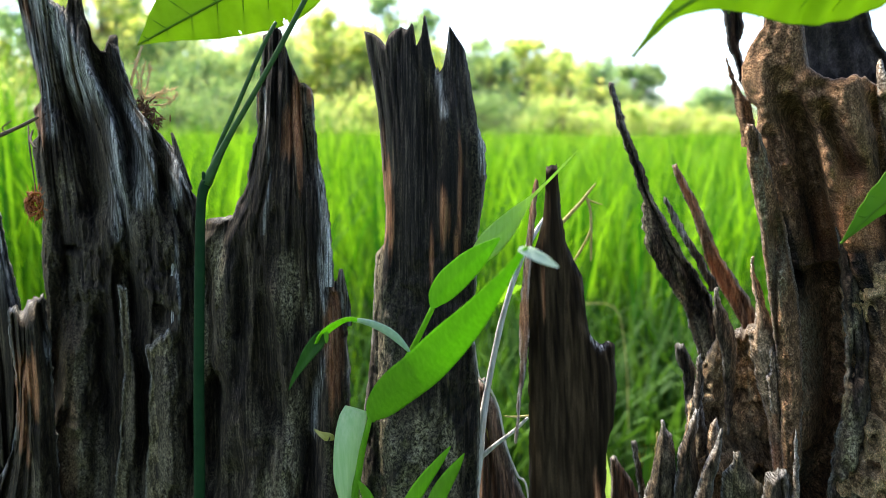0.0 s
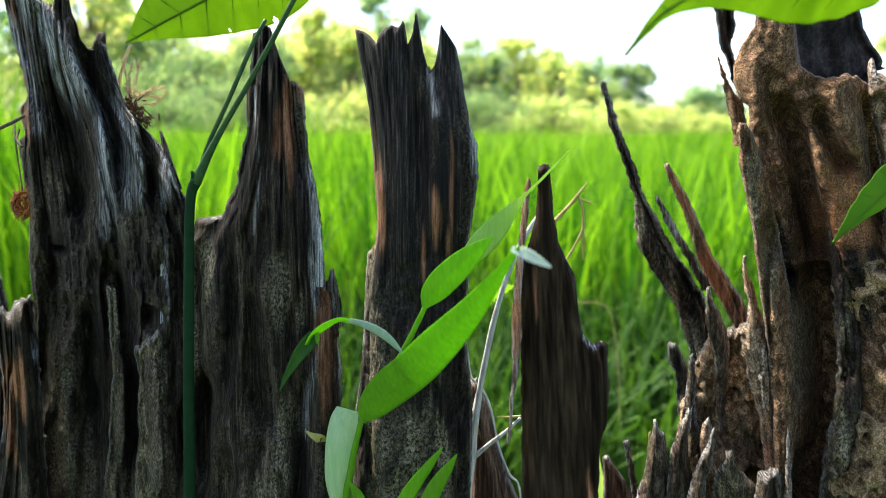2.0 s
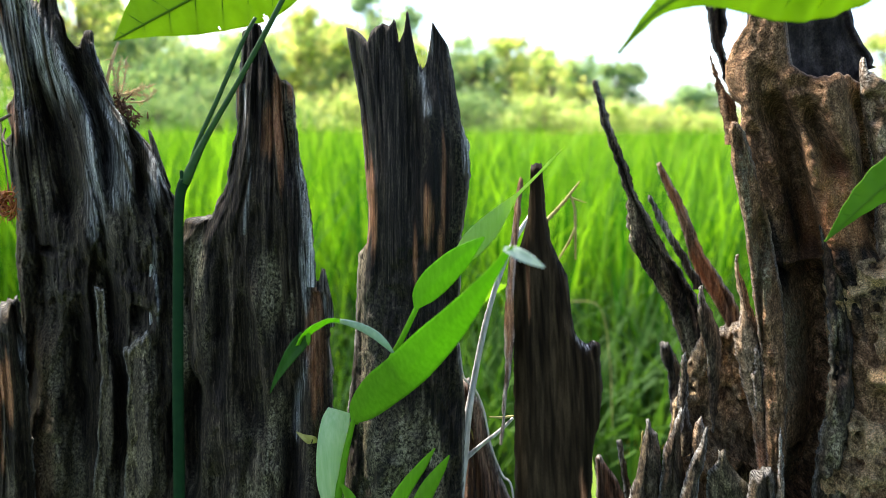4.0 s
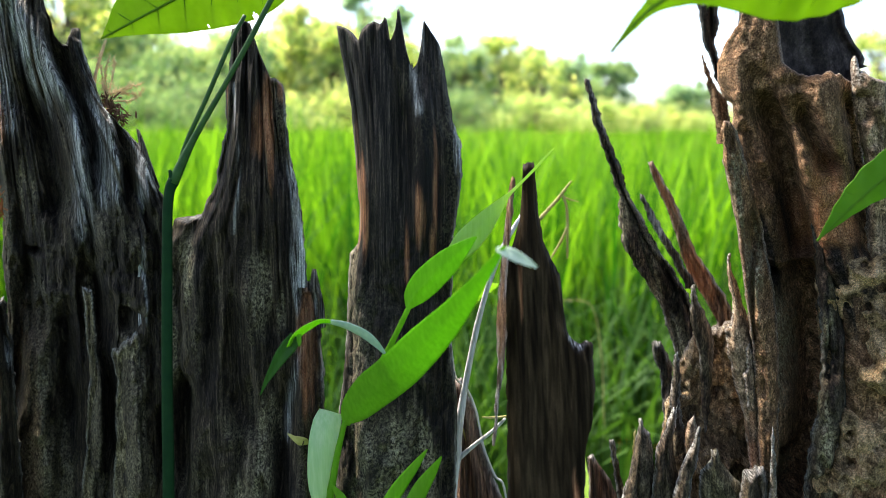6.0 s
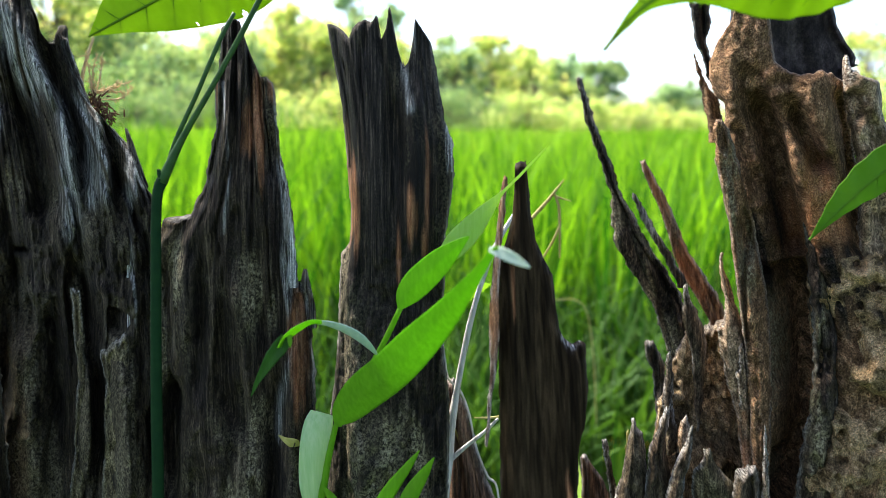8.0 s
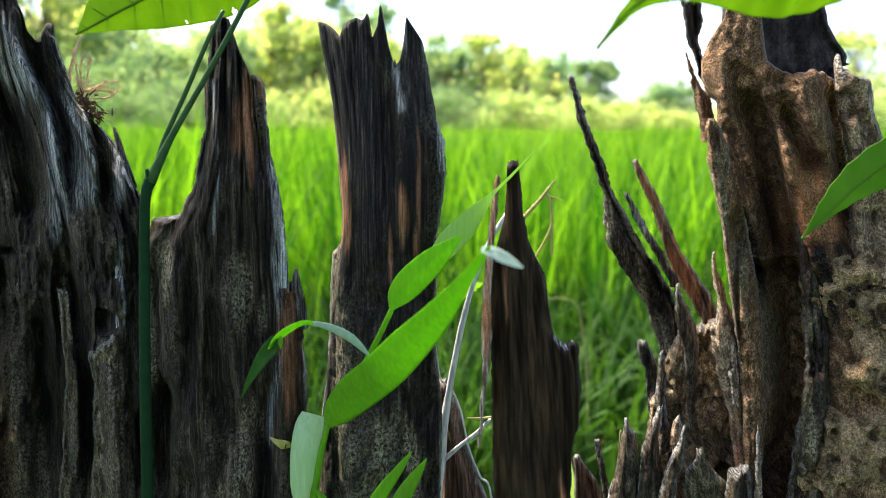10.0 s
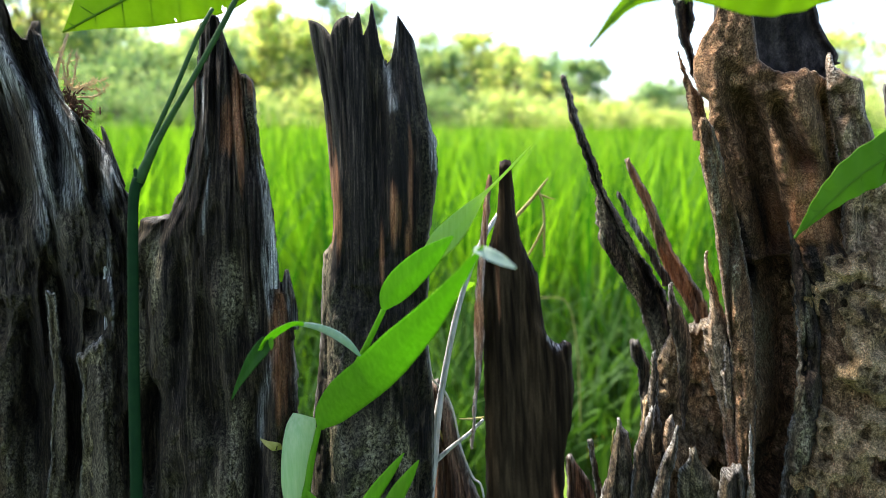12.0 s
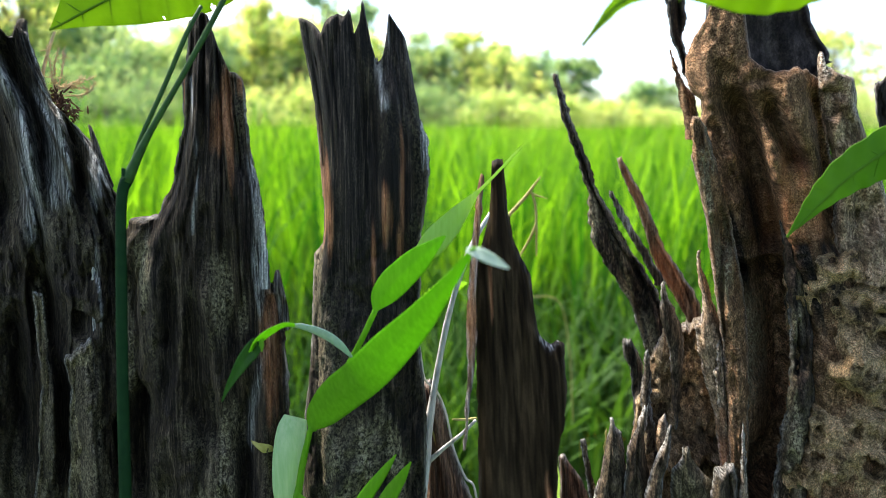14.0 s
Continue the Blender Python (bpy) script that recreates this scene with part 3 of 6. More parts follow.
def field_blades(count, near, far, width, height, seed, spread=0.8, droop=1.0):
    """Blades of the field between two distances: verts and quads, three segments each."""
    r = np.random.RandomState(seed)
    y = np.sqrt(r.rand(count) * (far ** 2 - near ** 2) + near ** 2)
    x = (r.rand(count) * 2 - 1) * (y * spread + 1.3)
    lie = vn(x * 0.9, y * 0.9, seed)
    tall = height * (0.72 + 0.36 * r.rand(count)) * (0.82 + 0.36 * lie) + 0.45 * np.clip(-x / (y + 0.1) - 0.3, 0, 0.35) * np.clip(3 - y, 0, 2)
    tall = tall * np.where(r.rand(count) < 0.10, 1.10 + 0.22 * r.rand(count), 1.0)
    turn = r.rand(count) * 2 * math.pi
    lean = tall * (0.12 + 0.38 * r.rand(count) ** 2) * droop
    dirx, diry = np.cos(turn), np.sin(turn)
    face = turn + 1.57 + (r.rand(count) - 0.5)
    sx, sy = np.cos(face) * width * 0.5, np.sin(face) * width * 0.5
    wf = 0.6 + 0.8 * r.rand(count)
    vs = []
    for k, (h, w) in enumerate(((0, 0.75), (0.36, 1.0), (0.72, 0.75), (1.0, 0.05))):
        b = h ** 2.2
        px, py = x + dirx * lean * b, y + diry * lean * b
        pz = tall * (h - 0.10 * b * (lean / tall) * 2.0)
        for sg in (-1, 1):
            vs.append(np.stack([px + sg * sx * w * wf, py + sg * sy * w * wf, pz], -1))
    v = np.stack(vs, 1)
    base = np.arange(count)[:, None, None] * 8
    f = base + np.array([[0, 1, 3, 2], [2, 3, 5, 4], [4, 5, 7, 6]])[None]
    return v.reshape(-1, 3), f.reshape(-1, 4)


def make_field():
    vs, fs, n = [], [], 0
    for args in ((60000, 1.15, 4.0, 0.006, 0.44, 1), (30000, 4.0, 11.0, 0.011, 0.44, 2), (26000, 11.0, 27.0, 0.024, 0.33, 3)):
        v, f = field_blades(*args)
        vs.append(v)
        fs.append(f + n)
        n += len(v)
    ob = mesh_object("field_grass", np.concatenate(vs), np.concatenate(fs), GRASS_FIELD)
    return tagged(ob, "tall bright green sunlit grass standing in a field", "grass", kind="stuff")


make_field()


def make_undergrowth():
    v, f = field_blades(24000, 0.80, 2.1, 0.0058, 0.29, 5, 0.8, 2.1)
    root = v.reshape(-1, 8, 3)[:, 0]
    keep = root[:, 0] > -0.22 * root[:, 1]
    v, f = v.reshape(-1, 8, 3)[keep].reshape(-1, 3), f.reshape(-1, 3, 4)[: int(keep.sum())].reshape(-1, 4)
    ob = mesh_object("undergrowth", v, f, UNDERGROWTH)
    return tagged(ob, "low arching grass behind the stump, shade put into its darker green", "grass", kind="stuff")


make_undergrowth()


def make_margin():
    v, f = field_blades(9000, 17.0, 30.0, 0.035, 0.32, 8)
    w, g = field_blades(15000, 2.6, 12.0, 0.009, 0.44, 9)
    v, f = np.concatenate([v, w]), np.concatenate([f, g + len(v)])
    ob = mesh_object("margin_grass", v, f, MARGIN)
    return tagged(ob, "grass further off in the field, sunlight put into its pale yellow-green", "grass", kind="stuff")


make_margin()


# ---- trees behind the field ----
TREE_LABELS = {
    "tree_leaves": "leafy tree beyond the field, sunlight put into its yellow-green leaf colours",
    "shade_toned_tree_leaves": "broad tree beside the field, shade put into its darker green",
    "haze_toned_leaves": "distant tree behind the field, haze put into its blue-green",
    "sun_toned_bush_leaves": "low bush at the field's edge, sunlight put into its yellow-green",
}


def tree(x, y, height, width, seed, foliage, leaves=5200, low=0.03):
    r = np.random.RandomState(seed)
    e = empty("tree", (x, y, 0), TREE_LABELS[foliage.name], "tree", "trees behind the field")
    limbs = [tube([(0, 0, -0.1, height * 0.035), (0.05, 0, height * 0.3, height * 0.026), (-0.04, 0.05, height * 0.6, height * 0.016), (0, 0, height * 0.9, 0.01)])]
    clumps = []
    for k in range(46):
        a, hh = r.rand() * 6.28, low + (0.95 - low) * r.rand()
        reach = width * 0.62 * math.sqrt(max(0.05, 1 - (2 * (hh - 0.42)) ** 2 * 0.85)) * (0.3 + 0.7 * r.rand())
        c = (math.cos(a) * reach, math.sin(a) * reach * 0.8, height * hh)
        clumps.append((c, width * (0.08 + 0.16 * r.rand() ** 1.5)))
        limbs.append(tube([(0, 0, c[2] * 0.55, height * 0.012), (c[0] * 0.5, c[1] * 0.5, c[2] * 0.85, height * 0.007), (*c, 0.01)], 5))
    v, f = join(limbs)
    t = mesh_object("trunk", v, f, BARK, e)
    per = leaves // len(clumps)
    pts = []
    for c, rad in clumps:
        d = r.randn(per, 3)
        d /= np.linalg.norm(d, axis=1)[:, None]
        pts.append(np.array(c) + d * (rad * (0.25 + np.abs(r.randn(per, 1)) * 0.55)) * np.array([1, 1, 0.75]))
    p = np.concatenate(pts)
    p[:, 2] = np.maximum(p[:, 2], 0.15)
    m = len(p)
    size = (0.05 + height * 0.017) * (0.6 + 0.8 * r.rand(m))[:, None]
    u = r.randn(m, 3)
    u /= np.linalg.norm(u, axis=1)[:, None]
    w = np.cross(u, r.randn(m, 3))
    w /= np.linalg.norm(w, axis=1)[:, None]
    q = np.stack([p - u * size, p - w * size * 0.5, p + u * size, p + w * size * 0.5], 1).reshape(-1, 3)
    mesh_object("crown", q, np.arange(m * 4).reshape(-1, 4), foliage, e, smooth=False)
    return e


for args in (
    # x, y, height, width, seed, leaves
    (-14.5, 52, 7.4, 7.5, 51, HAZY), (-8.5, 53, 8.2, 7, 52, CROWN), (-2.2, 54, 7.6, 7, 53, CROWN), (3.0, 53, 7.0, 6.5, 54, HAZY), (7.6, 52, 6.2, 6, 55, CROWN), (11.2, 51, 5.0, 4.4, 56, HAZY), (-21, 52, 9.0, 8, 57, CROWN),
    (-29, 40, 8.6, 9.6, 1, CROWN), (-24, 43, 10.0, 8.4, 2, HAZY), (-26, 35, 5.0, 8.4, 15, CROWN_SHADE), (-19.5, 41, 9.2, 7.2, 3, CROWN), (-15.0, 40, 6.0, 6.0, 4, CROWN_SHADE),
    (-11.6, 42, 5.6, 6.6, 5, CROWN), (-12.6, 37, 4.2, 6.6, 16, CROWN_SHADE), (-7.4, 41, 7.2, 5.5, 6, CROWN), (-9.3, 38, 5.0, 4.8, 17, CROWN_SHADE), (-3.4, 48, 9.6, 5.3, 9, HAZY), (-4.9, 40, 6.0, 4.3, 18, CROWN),
    (-1.6, 41, 5.8, 4.8, 7, CROWN), (1.9, 40, 4.7, 4.3, 19, CROWN_SHADE), (4.3, 41, 5.5, 4.6, 8, CROWN), (6.3, 38, 4.2, 3.6, 31, CROWN),
    (9.2, 44, 5.0, 3.6, 10, HAZY), (10.7, 41, 4.2, 3.4, 11, CROWN_SHADE), (15.4, 43, 2.9, 3.1, 12, HAZY), (17.4, 45, 3.2, 3.6, 32, CROWN_SHADE), (20.6, 42, 4.4, 5.5, 13, CROWN), (25.5, 40, 5.6, 8.4, 14, CROWN),
    (-9.5, 34, 2.6, 7.2, 20, CROWN_SHADE), (-3.5, 33, 2.1, 7.2, 21, CROWN), (1.6, 34, 2.0, 6.0, 22, CROWN_SHADE), (5.2, 33, 1.8, 4.4, 23, BUSH), (8.4, 34, 1.6, 3.6, 33, BUSH),
    (10.9, 35, 1.5, 3.6, 24, CROWN), (13.8, 37, 1.1, 3.4, 25, BUSH), (17.6, 36, 1.3, 4.4, 29, BUSH), (-15, 33, 3.2, 6, 26, CROWN_SHADE), (22.5, 35, 2.0, 5, 27, BUSH), (-21, 32, 2.7, 8.4, 28, CROWN), (-6.4, 32, 1.3, 4.4, 34, CROWN_SHADE), (-11.8, 31, 1.6, 4.6, 35, CROWN_SHADE),
):
    tree(*args)


post = empty("dead_tree", (11.6, 37.5, 0), "short pale bare tree trunk at the field's far edge", "tree")
under(stalk("trunk", [(11.6, 37.5, -0.1, 0.2), (11.62, 37.5, 0.7, 0.17), (11.58, 37.5, 1.4, 0.15), (11.6, 37.5, 1.75, 0.12)], PALE_BARK, wobble=0.3), post)


# ---- the stump ----
stump = empty("tree_stump", (0.01, 0.31, 0), "dark rotten tree stump broken into jagged upright shards", "tree stump")


def part_of_stump(ob):
    return under(ob, stump)


def stump_base():
    """The butt of the stump, from the ground to where the shards part."""
    n, m = 150, 46
    vs, fs = [], []
    for k in range(m):
        t = k / (m - 1)
        for j in range(n):
            a = 2 * math.pi * j / n
            rx, ry = 0.265 - 0.035 * t + 0.07 * (1 - t) ** 3, 0.085 - 0.03 * t + 0.08 * (1 - t) ** 3
            g = float(ridged(a * 6.0, t * 1.6, 5)) * 0.016 + float(ridged(a * 16, t * 3, 6)) * 0.007 + float(vn(a * 40, t * 30, 7)) * 0.004
            root = 0.03 * (1 - t) ** 4 * math.cos(a * 5 + 1)
            z = t * (0.312 + 0.016 * float(vn(a * 9, 0, 8)))
            vs.append((0.015 + math.cos(a) * (rx - g + root), 0.298 + math.sin(a) * (ry - g + root), z - 0.01))
    for k in range(m - 1):
        for j in range(n):
            j2 = (j + 1) % n
            fs.append([k * n + j, k * n + j2, (k + 1) * n + j2, (k + 1) * n + j])
    vs.append((0.015, 0.298, 0.29))
    fs += [[(m - 1) * n + j, (m - 1) * n + (j + 1) % n, len(vs) - 1] for j in range(n)]
    part_of_stump(mesh_object("butt", vs, fs, WOOD))


stump_base()

# the shards, from one end of the broken wall to the other
part_of_stump(shard("shard", WOOD, 0.325, 0.0,
    [(-0.1838, 0.4793), (-0.2011, 0.3453), (-0.204, 0.3193)], [(-0.1736, 0.4793), (-0.171, 0.468), (-0.1698, 0.4519), (-0.1682, 0.4402), (-0.1661, 0.4294), (-0.1669, 0.4116), (-0.1728, 0.3455), (-0.1743, 0.3195)],
    thick=0.008, seed=2, streaks=[([(-0.1714, 0.468), (-0.1696, 0.4496), (-0.1664, 0.4308)], 0.0045)], silver=[(-0.1704, 0.4507, 0.004, 0.022)]))
part_of_stump(shard("shard", WOOD, 0.306, 0.0,
    [(-0.1601, 0.432), (-0.1603, 0.4222), (-0.1599, 0.4086), (-0.1601, 0.397), (-0.1617, 0.3853), (-0.1645, 0.3758), (-0.1755, 0.356), (-0.1827, 0.3317)], [(-0.1456, 0.4392), (-0.1445, 0.4222), (-0.1455, 0.3994), (-0.146, 0.3562), (-0.1458, 0.332)],
    thick=0.009, seed=3, fresh=[(-0.1559, 0.4086, 0.006, 0.011), (-0.1589, 0.3912, 0.003, 0.014)], silver=[(-0.1462, 0.4182, 0.002, 0.006)], rot=0.3))
part_of_stump(shard("shard", WOOD, 0.19, 0.02,
    [(-0.1725, 0.5699), (-0.1692, 0.5541), (-0.1662, 0.5404), (-0.1625, 0.5267), (-0.1593, 0.5148), (-0.1609, 0.5125), (-0.1644, 0.5107), (-0.1651, 0.505), (-0.1631, 0.4991), (-0.1674, 0.4963), (-0.1667, 0.485), (-0.1655, 0.4779), (-0.1642, 0.4659), (-0.1675, 0.4486), (-0.1667, 0.4313), (-0.1689, 0.4056), (-0.1813, 0.3662), (-0.1932, 0.3293), (-0.2054, 0.294)],
    [(-0.1324, 0.5467), (-0.1307, 0.5403), (-0.1292, 0.5380), (-0.1170, 0.5369), (-0.1158, 0.5279), (-0.1135, 0.523), (-0.1108, 0.5152), (-0.1082, 0.5072), (-0.104, 0.5049), (-0.0985, 0.4995), (-0.0936, 0.495), (-0.0904, 0.4889), (-0.0871, 0.4801), (-0.0831, 0.4768), (-0.0822, 0.4564), (-0.0836, 0.4239), (-0.0879, 0.3587), (-0.0894, 0.3323)],
    # dark patches paint shade between the ridges, pale streaks the light on them
    char_shade=[(-0.1349, 0.3965, 0.004, 0.03), (-0.116, 0.3905, 0.003, 0.03), (-0.0913, 0.4002, 0.004, 0.04), (-0.1468, 0.5004, 0.004, 0.024), (-0.1358, 0.496, 0.0045, 0.018), (-0.1255, 0.5209, 0.0026, 0.012), (-0.1203, 0.5048, 0.0018, 0.012), (-0.1437, 0.4625, 0.008, 0.022), (-0.1153, 0.4973, 0.0022, 0.016), (-0.1028, 0.4805, 0.0028, 0.02), (-0.0891, 0.4493, 0.005, 0.03), (-0.1319, 0.4237, 0.005, 0.03), (-0.1121, 0.4492, 0.006, 0.014)], crust=[(-0.1511, 0.4209, 0.008, 0.03), (-0.1239, 0.3962, 0.0036, 0.034), (-0.1062, 0.3996, 0.0046, 0.034), (-0.1048, 0.4184, 0.005, 0.01), (-0.1213, 0.4345, 0.004, 0.008), (-0.1615, 0.4418, 0.004, 0.022), (-0.1488, 0.4751, 0.006, 0.012), (-0.1498, 0.3681, 0.012, 0.02), (-0.1068, 0.3661, 0.008, 0.02)], streaks=[([(-0.1563, 0.5529), (-0.1457, 0.5348), (-0.1381, 0.5192)], 0.0055), ([(-0.1489, 0.548), (-0.1347, 0.5234), (-0.1229, 0.508), (-0.1209, 0.4951), (-0.123, 0.464)], 0.0034), ([(-0.167, 0.5449), (-0.1566, 0.5219), (-0.1556, 0.5015)], 0.003), ([(-0.1162, 0.53), (-0.1109, 0.5142), (-0.1077, 0.4995), (-0.1066, 0.4782)], 0.0032), ([(-0.098, 0.4999), (-0.093, 0.4892), (-0.0906, 0.4789)], 0.0024), ([(-0.0964, 0.4572), (-0.0973, 0.4397)], 0.0006), ([(-0.1138, 0.5121), (-0.1113, 0.4952), (-0.1128, 0.4757)], 0.0028)], thick=0.017, turn=-0.5, seed=4, rot=0.3, rough=0.75,
    pad=0.009, decay=(0.500, 0.452, 1.0),
    top_line=[(-0.1702, 0.5617), (-0.1572, 0.5556), (-0.1500, 0.5520), (-0.1455, 0.5486), (-0.1423, 0.5470), (-0.1395, 0.5528), (-0.1378, 0.5492), (-0.1345, 0.5527), (-0.1331, 0.5457), (-0.1317, 0.5424), (-0.1307, 0.5398), (-0.1298, 0.5347), (-0.1266, 0.5314), (-0.1240, 0.5310), (-0.1226, 0.5345), (-0.1201, 0.5375), (-0.1173, 0.5371), (-0.1154, 0.5331), (-0.1046, 0.5120), (-0.0949, 0.4995), (-0.0857, 0.4833), (-0.0814, 0.4711)],
    cracks=0.25, teeth=[(-0.0900, 0.4872, -0.0940, 0.5008, 0.0016)],
    ribs=[([(-0.1563, 0.5529), (-0.1476, 0.5457), (-0.1347, 0.5234), (-0.1229, 0.508), (-0.1209, 0.4951), (-0.1224, 0.464)], 0.0038, 0.008), ([(-0.1475, 0.5172), (-0.137, 0.4993), (-0.1335, 0.4792), (-0.1359, 0.4631)], 0.006, -0.015), ([(-0.1176, 0.5332), (-0.1109, 0.5142), (-0.1081, 0.5016), (-0.1057, 0.4889), (-0.1072, 0.4695)], 0.0036, 0.007), ([(-0.131, 0.5307), (-0.1237, 0.5155), (-0.1163, 0.4951), (-0.1151, 0.4756)], 0.0032, -0.014), ([(-0.1046, 0.5041), (-0.0998, 0.4891), (-0.1001, 0.4699)], 0.003, -0.014), ([(-0.0952, 0.4954), (-0.0945, 0.4745), (-0.0982, 0.4307)], 0.0025, 0.005),
          ([(-0.1519, 0.4452), (-0.1529, 0.4032), (-0.1519, 0.3467)], 0.006, 0.009), ([(-0.1319, 0.4402), (-0.1366, 0.406), (-0.137, 0.366)], 0.006, -0.015),
          ([(-0.1222, 0.4378), (-0.1217, 0.4086), (-0.1268, 0.3685)], 0.0032, 0.014), ([(-0.1146, 0.4168), (-0.1188, 0.3705)], 0.0035, -0.018), ([(-0.1042, 0.423), (-0.1075, 0.397), (-0.1088, 0.3583)], 0.0045, 0.015),
          ([(-0.105, 0.4387), (-0.1064, 0.4273)], 0.004, -0.020), ([(-0.1482, 0.4563), (-0.1479, 0.4528)], 0.004, -0.016)],
    fresh=[(-0.1638, 0.538, 0.0018, 0.02), (-0.1601, 0.5198, 0.0018, 0.01), (-0.1604, 0.5049, 0.004, 0.008)],
    silver=[(-0.1351, 0.5191, 0.003, 0.012), (-0.1232, 0.4885, 0.0022, 0.02), (-0.0947, 0.4871, 0.0022, 0.014), (-0.0973, 0.4485, 0.0008, 0.012), (-0.1081, 0.5016, 0.002, 0.012)]))
part_of_stump(shard("splinter", WOOD_LICHEN, 0.1765, 0.02,
    [(-0.1167, 0.4422), (-0.1165, 0.4317), (-0.1163, 0.4207), (-0.1161, 0.4096), (-0.119, 0.3954), (-0.1208, 0.3811), (-0.1246, 0.3635), (-0.1289, 0.328)], [(-0.1117, 0.4432), (-0.1114, 0.4324), (-0.1118, 0.4214), (-0.1116, 0.4104), (-0.1141, 0.3964), (-0.1155, 0.3823), (-0.1175, 0.3654), (-0.1191, 0.3312)],
    thick=0.0042, turn=-0.5, seed=81, rot=0.5, rough=0.25, ragged=0.0006))
part_of_stump(shard("splinter", WOOD_LICHEN, 0.1765, 0.02,
    [(-0.1035, 0.4236), (-0.1054, 0.4198), (-0.1033, 0.4119), (-0.1052, 0.4004), (-0.1057, 0.3868), (-0.1084, 0.3724), (-0.1119, 0.3335)], [(-0.093, 0.4308), (-0.0918, 0.4267), (-0.0926, 0.4138), (-0.095, 0.4025), (-0.0929, 0.3942), (-0.0926, 0.3832), (-0.096, 0.3711), (-0.0977, 0.3382)],
    thick=0.0065, turn=-0.5, seed=82, rot=0.6, rough=0.25, ragged=0.0006))
